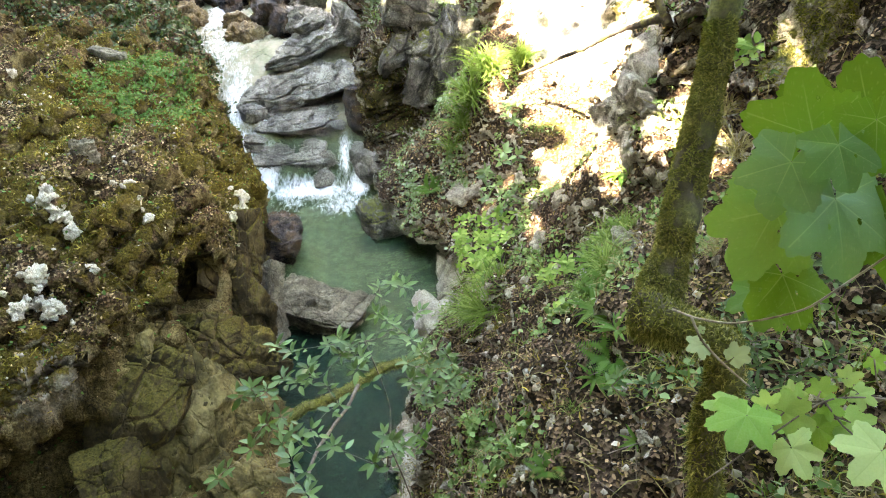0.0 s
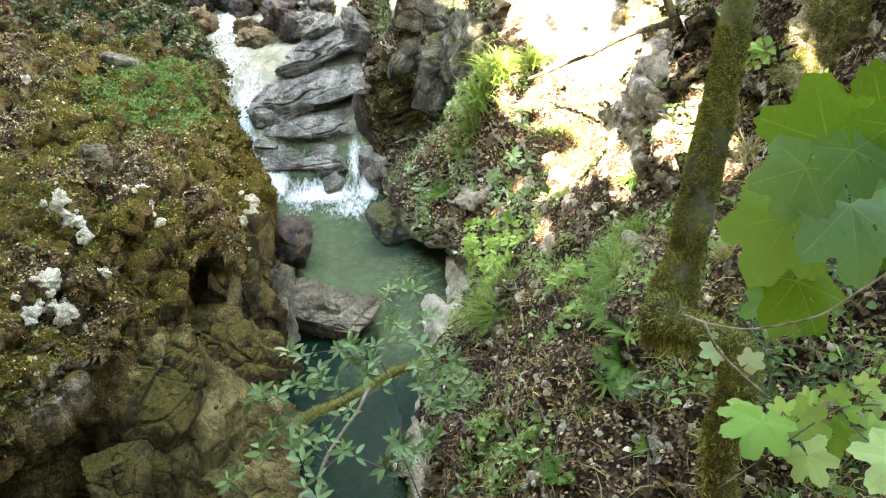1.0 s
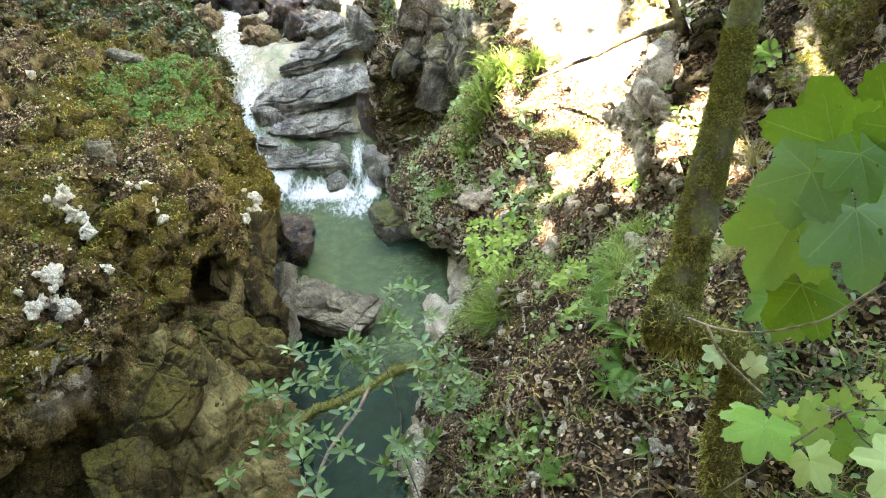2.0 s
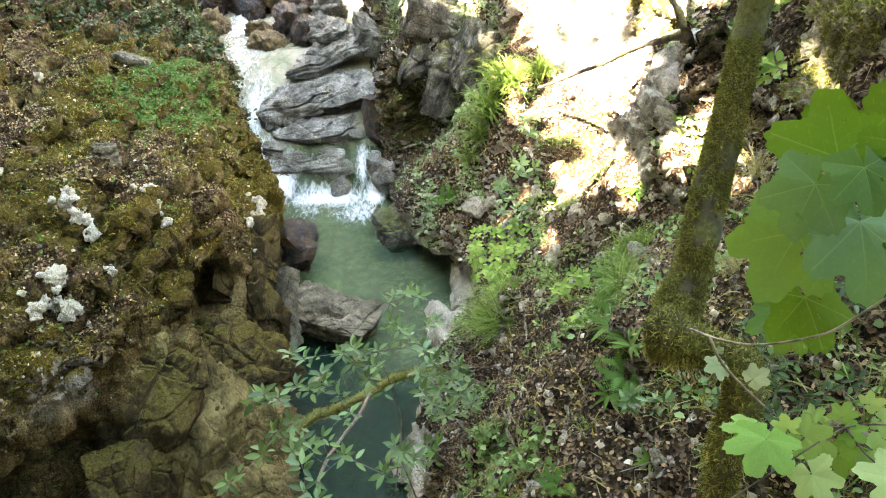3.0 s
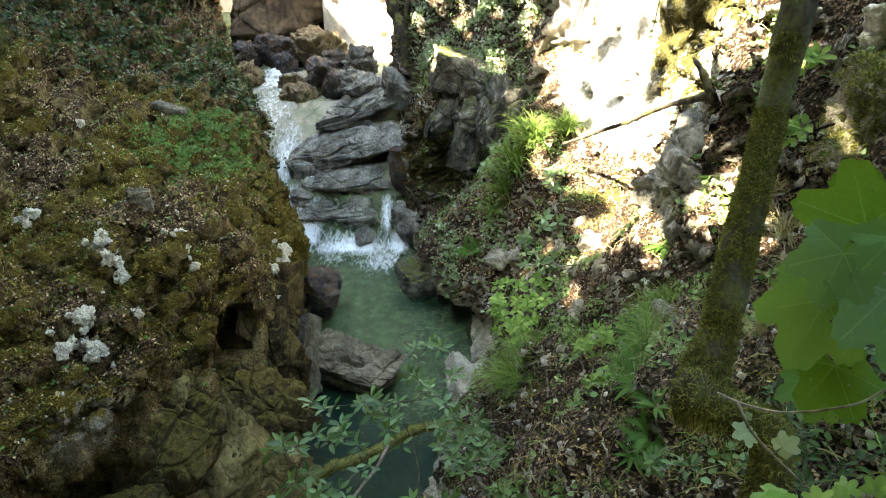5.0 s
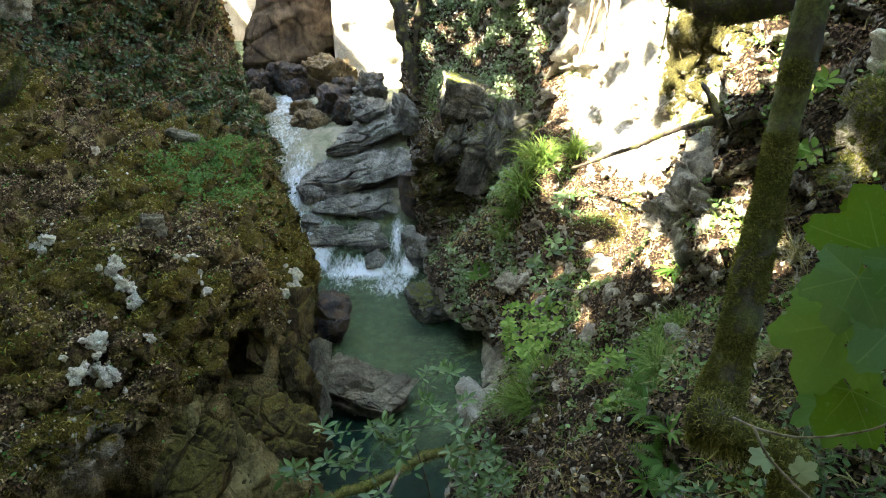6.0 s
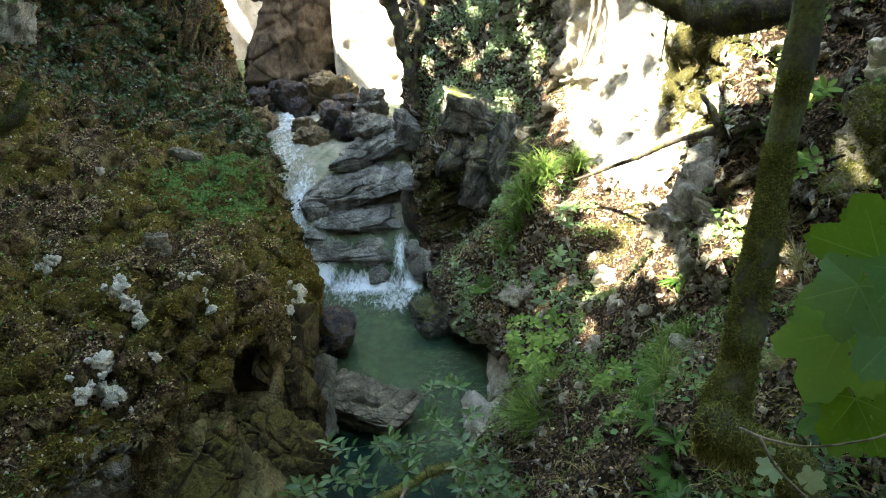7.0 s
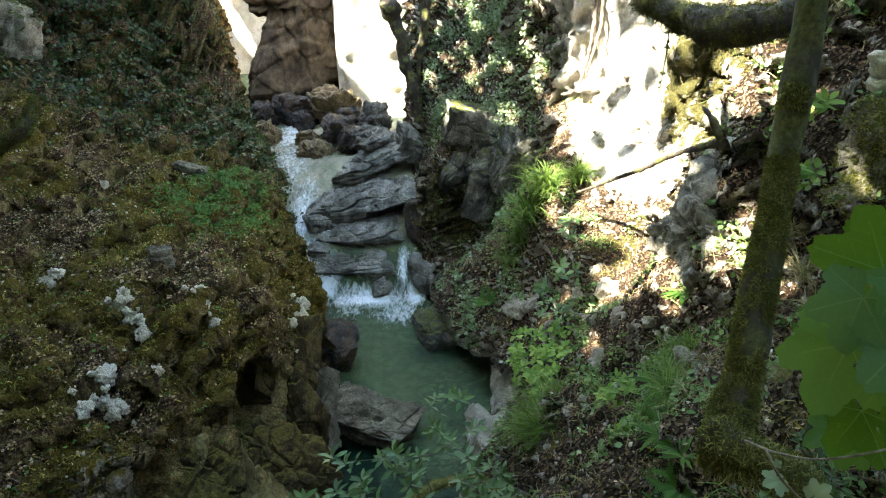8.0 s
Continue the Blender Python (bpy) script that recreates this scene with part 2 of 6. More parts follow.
M_LEFT = bank_material("left_bank_earth", ((0.02, 0.014, 0.005), (0.12, 0.088, 0.034), (0.32, 0.25, 0.115)),
                       ((0.016, 0.01, 0.005), (0.075, 0.043, 0.021), (0.27, 0.17, 0.095)), (0.015, 0.011, 0.002), (0.17, 0.125, 0.024))
M_RIGHT = bank_material("right_bank_earth", ((0.09, 0.08, 0.06), (0.34, 0.31, 0.26), (0.62, 0.6, 0.54)),
                        ((0.012, 0.008, 0.005), (0.045, 0.028, 0.017), (0.26, 0.18, 0.12)), (0.016, 0.015, 0.005), (0.1, 0.09, 0.03))
M_STRATA = rock_material("wet_grey_limestone", (0.024, 0.022, 0.017), (0.16, 0.15, 0.124), (0.43, 0.41, 0.35), 1.3, 0.5)
M_DARKROCK = rock_material("dark_mossy_limestone", (0.014, 0.014, 0.011), (0.1, 0.097, 0.08), (0.34, 0.335, 0.29), 1.6, 0.7, moss=0.06)
M_SLAB = rock_material("grey_tan_limestone", (0.03, 0.026, 0.018), (0.16, 0.143, 0.1), (0.34, 0.31, 0.23), 1.6, 0.7)
M_PALE = rock_material("pale_limestone", (0.12, 0.105, 0.08), (0.36, 0.33, 0.265), (0.6, 0.56, 0.47), 1.8, 0.85)
M_WHITE = rock_material("white_limestone", (0.34, 0.29, 0.19), (0.76, 0.7, 0.56), (0.92, 0.88, 0.76), 3.0, 0.9)
M_OCHRE = rock_material("ochre_stained_boulder", (0.02, 0.013, 0.006), (0.14, 0.09, 0.032), (0.36, 0.27, 0.13), 2.4, 0.4)
M_BROWN = cliff_material("brown_limestone_block", (0.03, 0.021, 0.014), (0.085, 0.06, 0.037), (0.18, 0.135, 0.085), 0.0)
M_PURPLE = rock_material("wet_dark_boulder", (0.008, 0.006, 0.006), (0.035, 0.028, 0.026), (0.17, 0.14, 0.12), 2.4, 0.18, tint=(0.07, 0.042, 0.022))


# ---- the banks ----
def bank(stations, ny, nu, rough, seed, flip):
    """A gorge side: cross-sections (x, z) at stations along y, carried smoothly and roughened along its normals."""
    ys = np.array([s[0] for s in stations], float)
    prof = np.array([s[1] for s in stations], float)
    y = np.interp(np.linspace(0, 1, ny), [0, 0.04, 0.18, 0.34, 0.5, 0.63, 0.73, 0.84, 0.92, 1], [ys[0], 1.0, 3.2, 5.2, 7.2, 9.2, 11.4, 12.7, 14.8, ys[-1]])
    rows = catmull(ys, prof, y)
    length = np.linalg.norm(np.diff(prof.mean(0), axis=0), axis=1)
    knots = np.r_[0, np.cumsum(length * np.array([0.6, 1.2, 1.3, 1.4, 1.4, 1.2, 0.9, 0.45, 0.2]))]
    u = np.linspace(0, knots[-1], nu)
    p = np.empty((ny, nu, 3))
    for k in range(2):
        p[:, :, 0 if k == 0 else 2] = catmull(knots, rows[:, :, k].T, u).T
    p[:, :, 1] = y[:, None]
    calm = 1 - 0.85 * (1 - smooth(0.8, 1.05, u / knots[4]))[None, :] * (1 - smooth(7.5, 8.5, y))[:, None] * (flip > 0)
    for k, (size, amp, octs, ridged) in enumerate(rough):
        n = grid_normals(p) * flip
        q = p.reshape(-1, 3)
        d = fbm(q / size, octs, seed, 0.55, ridged).reshape(ny, nu)
        p = p + n * (d * amp * (calm if k else 1.0))[..., None]
        seed += 5
    return p, grid_normals(p) * flip, u / knots[4]


LEFT = [
    (-9.0, [(-1.2, -0.8), (-1.4, 0.0), (-2.0, 0.8), (-2.8, 1.6), (-3.8, 2.4), (-5.0, 2.9), (-6.5, 3.4), (-8.5, 4.6), (-11, 8), (-16, 13)]),
    (2.6, [(-1.2, -0.8), (-1.35, 0.0), (-2.6, 0.25), (-4.6, 0.9), (-4.35, 2.1), (-4.9, 2.5), (-5.8, 2.9), (-7.5, 3.7), (-10, 7), (-16, 13)]),
    (4.0, [(-1.4, -0.8), (-1.55, 0.0), (-2.5, 0.3), (-4.3, 0.95), (-3.9, 2.1), (-4.8, 2.5), (-5.8, 2.9), (-7.5, 3.7), (-10, 7), (-16, 13)]),
    (5.0, [(-1.6, -0.8), (-1.75, 0.0), (-2.3, 0.4), (-2.9, 1.1), (-3.42, 2.1), (-3.9, 2.5), (-5.0, 2.9), (-7.0, 3.6), (-9.5, 6), (-16, 13)]),
    (6.0, [(-1.8, -0.8), (-1.95, 0.0), (-2.25, 0.55), (-2.5, 1.3), (-2.8, 2.03), (-3.3, 2.55), (-4.3, 2.9), (-6.5, 3.4), (-9.5, 6), (-16, 13)]),
    (7.0, [(-2.0, -0.8), (-2.3, 0.0), (-2.45, 0.6), (-2.4, 1.2), (-2.5, 1.89), (-2.9, 2.6), (-4.0, 3.0), (-6.3, 3.5), (-9.5, 6), (-16, 13)]),
    (8.0, [(-2.28, -0.8), (-2.53, 0.0), (-2.55, 0.5), (-2.45, 1.0), (-2.47, 1.58), (-2.85, 2.15), (-3.65, 2.8), (-6.0, 3.5), (-9.5, 6), (-16.0, 13)]),
    (9.3, [(-2.46, -0.8), (-2.62, 0.0), (-2.73, 0.5), (-2.53, 1.0), (-2.53, 1.5), (-2.88, 2.05), (-3.73, 2.75), (-6.0, 3.6), (-9.5, 6), (-16.0, 13)]),
    (10.6, [(-2.79, -0.6), (-2.99, 0.0), (-3.23, 0.6), (-3.23, 1.3), (-3.23, 2.0), (-3.58, 2.5), (-4.58, 3.1), (-6.4, 3.8), (-9.5, 6), (-16.0, 13)]),
    (13.0, [(-3.57, 0.4), (-3.77, 0.9), (-4.04, 1.5), (-4.09, 2.1), (-4.14, 2.7), (-4.54, 3.1), (-5.54, 3.5), (-6.8, 4.4), (-9.0, 6.5), (-16.0, 13)]),
    (14.4, [(-4.19, 1.2), (-4.39, 1.7), (-4.63, 2.2), (-4.68, 2.7), (-4.78, 3.1), (-5.18, 3.6), (-5.98, 4.4), (-6.8, 5.6), (-9.0, 8), (-16.0, 13)]),
    (16.0, [(-4.95, 1.6), (-5.05, 2.0), (-5.25, 2.6), (-5.3, 3.2), (-5.35, 3.9), (-5.5, 4.8), (-5.9, 6.0), (-6.6, 7.5), (-9.0, 10), (-16.0, 14)]),
    (18.5, [(-6.4, 1.9), (-6.5, 2.3), (-6.6, 2.8), (-6.7, 3.5), (-6.8, 4.2), (-7.0, 5.2), (-7.4, 6.5), (-8.2, 8), (-10, 11), (-16, 14)]),
    (24.0, [(-7.6, 2.0), (-7.7, 2.4), (-7.8, 3.0), (-7.9, 3.8), (-8.1, 4.6), (-8.4, 6.0), (-8.8, 7.5), (-9.6, 9), (-11, 12), (-16, 15)]),
]
RIGHT = [
    (-9.0, [(0.2, -0.8), (0.3, 0.0), (0.5, 1.4), (0.8, 2.9), (1.2, 3.9), (1.8, 4.6), (2.8, 5.6), (4.0, 7.2), (6, 10), (12, 15)]),
    (0.5, [(-0.4, -0.8), (-0.3, 0.0), (-0.1, 1.3), (0.1, 2.8), (0.5, 3.75), (1.0, 4.3), (1.9, 5.2), (3.0, 6.6), (6, 10), (12, 15)]),
    (2.3, [(-0.4, -0.8), (-0.3, 0.0), (-0.1, 1.1), (0.1, 2.5), (0.45, 3.5), (1.0, 4.1), (1.8, 4.75), (3.0, 6.2), (6, 10), (12, 15)]),
    (4.3, [(-0.4, -0.8), (-0.3, 0.0), (0.0, 0.8), (0.5, 1.8), (1.0, 2.75), (1.64, 3.6), (2.15, 4.4), (3.0, 6.4), (5, 10), (12, 15)]),
    (5.5, [(-0.3, -0.8), (-0.2, 0.0), (0.1, 0.6), (0.6, 1.5), (1.1, 2.25), (1.45, 2.85), (2.0, 4.0), (2.6, 5.6), (4, 9), (12, 15)]),
    (7.0, [(0.0, -0.8), (0.1, 0.0), (0.35, 0.45), (0.7, 1.0), (1.05, 1.6), (1.7, 2.4), (2.5, 3.1), (3.0, 5.0), (4, 9), (12, 15)]),
    (8.4, [(0.3, -0.8), (0.5, 0.0), (1.3, 0.3), (0.72, 0.72), (1.1, 1.6), (1.45, 2.55), (2.0, 3.1), (2.8, 4.4), (3.8, 9), (12, 15)]),
    (9.6, [(0.2, -0.8), (0.4, 0.0), (0.8, 0.28), (-0.05, 0.55), (0.5, 1.45), (1.15, 2.65), (1.65, 3.35), (2.5, 4.3), (3.6, 9), (12, 15)]),
    (10.5, [(-0.3, -0.8), (-0.1, 0.0), (0.25, 0.25), (-0.5, 0.58), (-0.05, 1.15), (0.6, 1.9), (1.1, 2.9), (2.2, 4.2), (3.2, 9), (12, 15)]),
    (11.3, [(-0.5, -0.8), (-0.4, 0.0), (-0.25, 0.3), (-0.45, 0.6), (-0.05, 0.95), (0.6, 1.3), (0.95, 1.9), (1.6, 3.6), (2.8, 9), (12, 15)]),
    (11.9, [(-0.6, -0.5), (-0.5, 0.2), (-0.35, 0.6), (-0.35, 0.85), (-0.05, 1.05), (0.45, 1.3), (0.85, 1.8), (1.4, 3.6), (2.6, 9), (12, 15)]),
    (12.35, [(-0.75, -0.2), (-0.7, 0.6), (-0.65, 1.2), (-0.6, 1.8), (-0.5, 2.4), (-0.25, 2.8), (0.4, 3.1), (1.2, 4.2), (2.4, 9), (12, 15)]),
    (13.1, [(-0.8, 0.3), (-0.3, 0.9), (0.05, 1.4), (0.0, 1.9), (-0.4, 2.4), (-0.3, 2.75), (0.2, 3.2), (1.0, 4.6), (2.4, 9), (12, 15)]),
    (14.2, [(-1.0, 1.0), (-0.8, 1.6), (-0.65, 2.2), (-0.5, 2.6), (-0.4, 3.0), (-0.2, 3.6), (0.3, 4.4), (1.0, 5.6), (2.4, 9), (12, 15)]),
    (16.5, [(-1.5, 1.6), (-1.35, 2.0), (-1.25, 2.5), (-1.2, 3.0), (-1.15, 3.6), (-1.1, 4.3), (-0.9, 5.4), (-0.4, 6.8), (1.4, 10), (12, 15)]),
    (18.5, [(-1.2, 1.8), (-1.0, 2.1), (-0.9, 2.6), (-0.85, 3.1), (-0.8, 3.6), (-0.7, 4.4), (-0.5, 5.4), (0.2, 7), (2, 10), (12, 15)]),
    (24.0, [(1.2, 1.9), (1.4, 2.2), (1.5, 2.7), (1.6, 3.2), (1.7, 3.8), (1.9, 4.6), (2.1, 5.6), (2.8, 7), (4, 10), (12, 15)]),
]
ROUGH_L = [(1.6, 0.24, 3, False), (0.6, 0.17, 3, True), (0.17, 0.05, 3, False)]
ROUGH_R = [(1.4, 0.17, 3, False), (0.45, 0.11, 3, True), (0.14, 0.045, 3, False)]
pl, nl, ul = bank(LEFT, 560, 380, ROUGH_L, 3, 1)
pr, nr, ur = bank(RIGHT, 560, 380, ROUGH_R, 31, -1)


def spot(p, centre, radius):
    """1 at the centre, falling to 0 at the radius (per axis)."""
    d = np.sqrt((((p - np.array(centre)) / np.array(radius)) ** 2).sum(-1))
    return 1 - smooth(0.5, 1.0, d)


def fracture(p, n, steep, size, amp, stretch, seed):
    """Breaks the steep parts into blocks with recessed joints."""
    q = p.reshape(-1, 3) / (size * np.array(stretch)) + 0.35 * fbm(p.reshape(-1, 3) / size, 2, seed + 30)[:, None]
    v, d, e, g = cells3(q, seed)
    k = np.clip(v * 0.5 + g * 1.5 - 1.2 * (1 - smooth(0.0, 0.12, e)), -1.3, 0.8).reshape(p.shape[:2])
    return p + n * (amp * k * steep)[..., None]


def cushions(p, n, flat, size, amp, seed):
    """Swells the level parts into moss cushions."""
    v, d, e, g = cells3(p.reshape(-1, 3) / size + 0.3 * fbm(p.reshape(-1, 3) / size, 2, seed + 40)[:, None], seed)
    k = ((0.7 + 0.5 * v) * (1 - d**2 * 1.2)).reshape(p.shape[:2])
    return p + n * (amp * k * flat)[..., None]


def ledges(p, n, mask, step, amp, seed):
    """Steps a slope into mossy shelves whose lips stand proud over a recess."""
    q = p.reshape(-1, 3)
    h = (1.5 * q[:, 2] - 0.55 * q[:, 0] - 0.12 * q[:, 1] + 0.55 * fbm(q / 1.3, 3, seed) + 0.16 * fbm(q / 0.3, 2, seed + 3)) / step
    saw = h - np.floor(h)
    k = 2 * smooth(0.03, 0.2, saw) * (1 - smooth(0.28, 1.0, saw)) - 0.9
    k = k * (0.35 + 0.65 * smooth(-0.25, 0.35, fbm(q / 0.8 + 5, 2, seed + 6)))
    return p + n * (amp * k.reshape(p.shape[:2]) * mask)[..., None]


def weather(p, flip, seed, low, edge, deep):
    n = grid_normals(p) * flip
    steep = 1 - smooth(edge - 0.3, edge, n[..., 2])
    near = smooth(low, low + 1.0, p[..., 1])
    rocky = steep * near * (1 - 0.75 * (1 - smooth(7.0, 8.2, p[..., 1])) * (flip > 0))
    if flip < 0:
        rocky = rocky * (1 - 0.8 * spot(p, (2.6, 9.6, 5.0), (1.8, 2.6, 2.8)))
    p = fracture(p, n, rocky, 1.2, 0.3, (0.8, 0.8, 1.9), seed)
    n = grid_normals(p) * flip
    p = fracture(p, n, rocky, 0.5, 0.06, (0.6, 0.6, 2.4), seed + 3)
    n = grid_normals(p) * flip
    p = fracture(p, n, steep * near, 0.2, 0.02, (0.6, 0.6, 2.2), seed + 7)
    n = grid_normals(p) * flip
    if flip > 0:
        top = (1 - steep) * near * (1 - smooth(13.0, 15.0, p[..., 1]))
        p = ledges(p, n, top, 0.62, 0.17, seed + 50)
        n = grid_normals(p) * flip
        p = ledges(p, n, top, 0.23, 0.06, seed + 60)
        n = grid_normals(p) * flip
        q = p.reshape(-1, 3)
        shag = fbm(q / np.array([0.16, 0.3, 0.3]), 3, seed + 70, 0.6, True) + 0.7 * fbm(q / 0.09, 2, seed + 71)
        p = p + n * (0.035 * shag.reshape(p.shape[:2]) * top)[..., None]
        n = grid_normals(p) * flip
    p = cushions(p, n, (1 - steep) * near, 0.5, deep, seed + 13)
    p = cushions(p, n, (1 - steep) * near, 0.17, deep * 0.35, seed + 19)
    return p, grid_normals(p) * flip


pl, nl = weather(pl, 1, 500, 2.0, 0.62, 0.06)
pl = pl + spot(pl, (-2.5, 6.35, 1.75), (0.5, 0.6, 0.55))[..., None] * np.array([-0.75, 0.45, -0.1])
pl = pl + spot(pl, (-3.7, 4.4, 1.0), (0.8, 0.9, 0.7))[..., None] * np.array([-0.6, 0.3, 0.0])
nl = grid_normals(pl)
pr, nr = weather(pr, -1, 600, 0.0, 0.3, 0.06)
pr = pr + spot(pr, (-0.15, 12.5, 1.5), (0.55, 0.7, 1.0))[..., None] * np.array([0.75, 0.5, 0.0])
nr = -grid_normals(pr)
up_l, up_r = nl[..., 2], nr[..., 2]
below = 1 - smooth(0.9, 1.08, ul)[None, :] * np.ones_like(up_l)
below *= 1 - smooth(12.5, 14, pl[..., 1])
rock_l = np.maximum(1 - smooth(0.2, 0.55, up_l), below)
big_l = fbm(pl.reshape(-1, 3) / 0.9, 3, 77).reshape(up_l.shape)
moss_l = smooth(-0.35, 0.25, big_l) * smooth(0.05, 0.45, up_l) * (1 - 0.85 * below) * (1 - 0.8 * smooth(11.2, 12.6, pl[..., 1] - 0.3 * (pl[..., 0] + 5)))
moss_l = np.maximum(moss_l, spot(pl, (-2.5, 8.8, 1.9), (0.6, 1.6, 0.9)) * 0.9)
pale_l = np.maximum(spot(pl, (-2.38, 8.1, 1.9), (0.4, 0.5, 0.5)), spot(pl, (-3.55, 4.7, 2.2), (0.5, 0.5, 0.5)) * 0.5) * smooth(-0.1, 0.3, big_l + 0.2)
rock_r = 1 - smooth(0.02, 0.36, up_r)
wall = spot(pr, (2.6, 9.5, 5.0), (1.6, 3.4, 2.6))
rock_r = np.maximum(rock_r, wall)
rock_r = np.maximum(rock_r, 1 - smooth(0.3, 0.8, pr[..., 2]))
big_r = fbm(pr.reshape(-1, 3) / 0.7, 3, 78).reshape(up_r.shape)
moss_r = smooth(0.15, 0.6, big_r) * smooth(0.1, 0.5, up_r) * 0.6 * (1 - wall)
moss_r = np.maximum(moss_r, spot(pr, (2.7, 7.2, 5.0), (1.3, 2.2, 1.5)) * (0.55 + 0.4 * big_r))
moss_r = np.maximum(moss_r, spot(pr, (0.0, 12.3, 1.8), (1.3, 0.9, 1.7)) * 0.62)
# Cuts the wall's paleness round this spot.
less_pale_r = spot(pr, (2.8, 7.0, 5.0), (1.3, 2.0, 1.5))
pale_r = np.maximum(wall * (1 - 0.85 * less_pale_r), 1 - smooth(0.2, 0.9, pr[..., 2])) * (pr[..., 1] < 19)

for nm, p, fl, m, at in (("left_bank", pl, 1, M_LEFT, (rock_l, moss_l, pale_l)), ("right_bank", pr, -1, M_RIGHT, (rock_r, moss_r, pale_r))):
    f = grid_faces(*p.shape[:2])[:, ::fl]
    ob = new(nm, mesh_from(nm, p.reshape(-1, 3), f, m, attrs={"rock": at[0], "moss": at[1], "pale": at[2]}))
    tagged(ob, "mossy limestone gorge side strewn with dead leaves" if nm == "left_bank" else "steep limestone slope with leaf litter and ferns", "gorge side", kind="structure")

# land beyond the gorge, one sheet to the horizon with the gorge's trench left open
land_n = 60
ang = np.linspace(0, 2 * np.pi, land_n, endpoint=False)
inner = np.stack([np.where(np.cos(ang) > 0, 11.5, 15.5) * np.sign(np.cos(ang)) * np.minimum(1, np.abs(np.cos(ang)) * 1.6),
                  8 + 19 * np.clip(np.sin(ang) * 1.25, -1, 1), np.full(land_n, 13.2)], 1)
rings = [inner]
for k, (far, h) in enumerate(((30, 16), (70, 20), (200, 24), (800, 26), (2500, 26))):
    rings.append(np.stack([np.cos(ang) * far, 8 + np.sin(ang) * far, h + 2 * np.sin(ang * 5 + k)], 1))
lv = np.concatenate(rings)
lf = [(a * land_n + i, a * land_n + (i + 1) % land_n, (a + 1) * land_n + (i + 1) % land_n, (a + 1) * land_n + i) for a in range(len(rings) - 1) for i in range(land_n)]
n_ = Nodes("forest_floor")
M_FLOOR = n_.done(Base_Color=n_.ramp(n_.noise(0.6, 8, 0.7), (0.35, (0.03, 0.035, 0.012)), (0.65, (0.1, 0.09, 0.04))), Roughness=0.95)
tagged(new("ground", mesh_from("ground", lv, np.array(lf)[:, ::-1], M_FLOOR)), "wooded ground above the gorge", "ground", kind="structure")


# back wall of the gorge, in the sun
def sheet(name, y_of, x0, x1, z0, z1, nx, nz, amp, seed, material, label, attrs=None):
    x, z = np.meshgrid(np.linspace(x0, x1, nx), np.linspace(z0, z1, nz), indexing="ij")
    p = np.stack([x, y_of(x, z), z], -1)
    q = p.reshape(-1, 3)
    d = fbm(q / 1.7, 4, seed, 0.55).reshape(nx, nz) * amp + fbm(q / 0.5, 3, seed + 9, 0.5, True).reshape(nx, nz) * amp * 0.3
    p[..., 1] += d
    return tagged(new(name, mesh_from(name, p.reshape(-1, 3), grid_faces(nx, nz), material)), label, "rock wall", kind="structure")


M_FARWALL = rock_material("sunlit_limestone_wall", (0.3, 0.27, 0.2), (0.55, 0.51, 0.43), (0.72, 0.69, 0.62), 1.0, 0.9, moss=0.16)
sheet("wall_back", lambda x, z: 25.5 + 0.12 * (z - 2) + 0.25 * np.abs(x + 4) - 6.6 * smooth(-4.6, -3.2, x), -12.5, 6, 1.2, 15, 130, 110, 0.3, 50, M_FARWALL, "sunlit pale limestone wall closing the gorge")
sheet("wall_behind", lambda x, z: -9.2 - 0.1 * (z - 2) + 0 * x, -16, 12, -1, 14, 60, 40, -0.6, 60, M_FARWALL, "limestone wall behind the viewpoint")

# ---- the bed and the water ----
WATER_Y = np.array([-9.2, 3, 11.2, 11.9, 12.3, 12.9, 13.6, 14.6, 15.6, 17.0, 19.0, 27.0])
WATER_Z = np.array([-0.05, 0.0, 0.02, 0.12, 0.5, 0.92, 1.2, 1.75, 2.0, 2.1, 2.3, 2.4])


def level(y):
    return np.interp(y, WATER_Y, WATER_Z)


gx, gy = np.meshgrid(np.linspace(-9.5, 3.5, 150), np.linspace(-9.3, 26.5, 340), indexing="ij")
bed = np.stack([gx, gy, level(gy) - 0.38 - 0.4 * smooth(7.6, 5.6, gy) + 0.16 * fbm(np.stack([gx, gy, 0 * gx], -1).reshape(-1, 3) / 0.8, 4, 90).reshape(gx.shape)], -1)
M_BED = rock_material("stream_gravel", (0.03, 0.035, 0.02), (0.17, 0.18, 0.11), (0.42, 0.42, 0.3), 3.0, 0.8)
tagged(new("stream_bed", mesh_from("stream_bed", bed.reshape(-1, 3), grid_faces(*gx.shape), M_BED)), "gravel and bedrock under the stream", "stream bed", kind="structure")

n_ = Nodes("stream_water")
deep, foam = n_.attr("deep"), n_.attr("foam")
# Colour noise paints ripple reflections; the deep mask also carries painted shade.
tone = n_.mix(n_.math("ADD", deep, n_.math("MULTIPLY", n_.math("MULTIPLY", n_.math("SUBTRACT", 1.2, deep), n_.math("ADD", n_.math("MULTIPLY", n_.math("SUBTRACT", n_.noise(1.6, 4), 0.5), 2.0), n_.math("MULTIPLY", n_.math("SUBTRACT", n_.noise(9, 5, 0.68, n_.scaled(n_.place(), (0.8, 1.5, 1)), 1.6), 0.5), 10.0))), 0.5), True), (0.125, 0.178, 0.085), (0.004, 0.021, 0.013))
# Upper run paler: pale bed, plus reflected brightness put into the colour.
tone = n_.mix(n_.math("MULTIPLY", n_.attr("upper"), n_.ramp(n_.noise(3, 5, 0.65), (0.35, 0.35), (0.65, 1.0))), tone, (0.5, 0.45, 0.33))
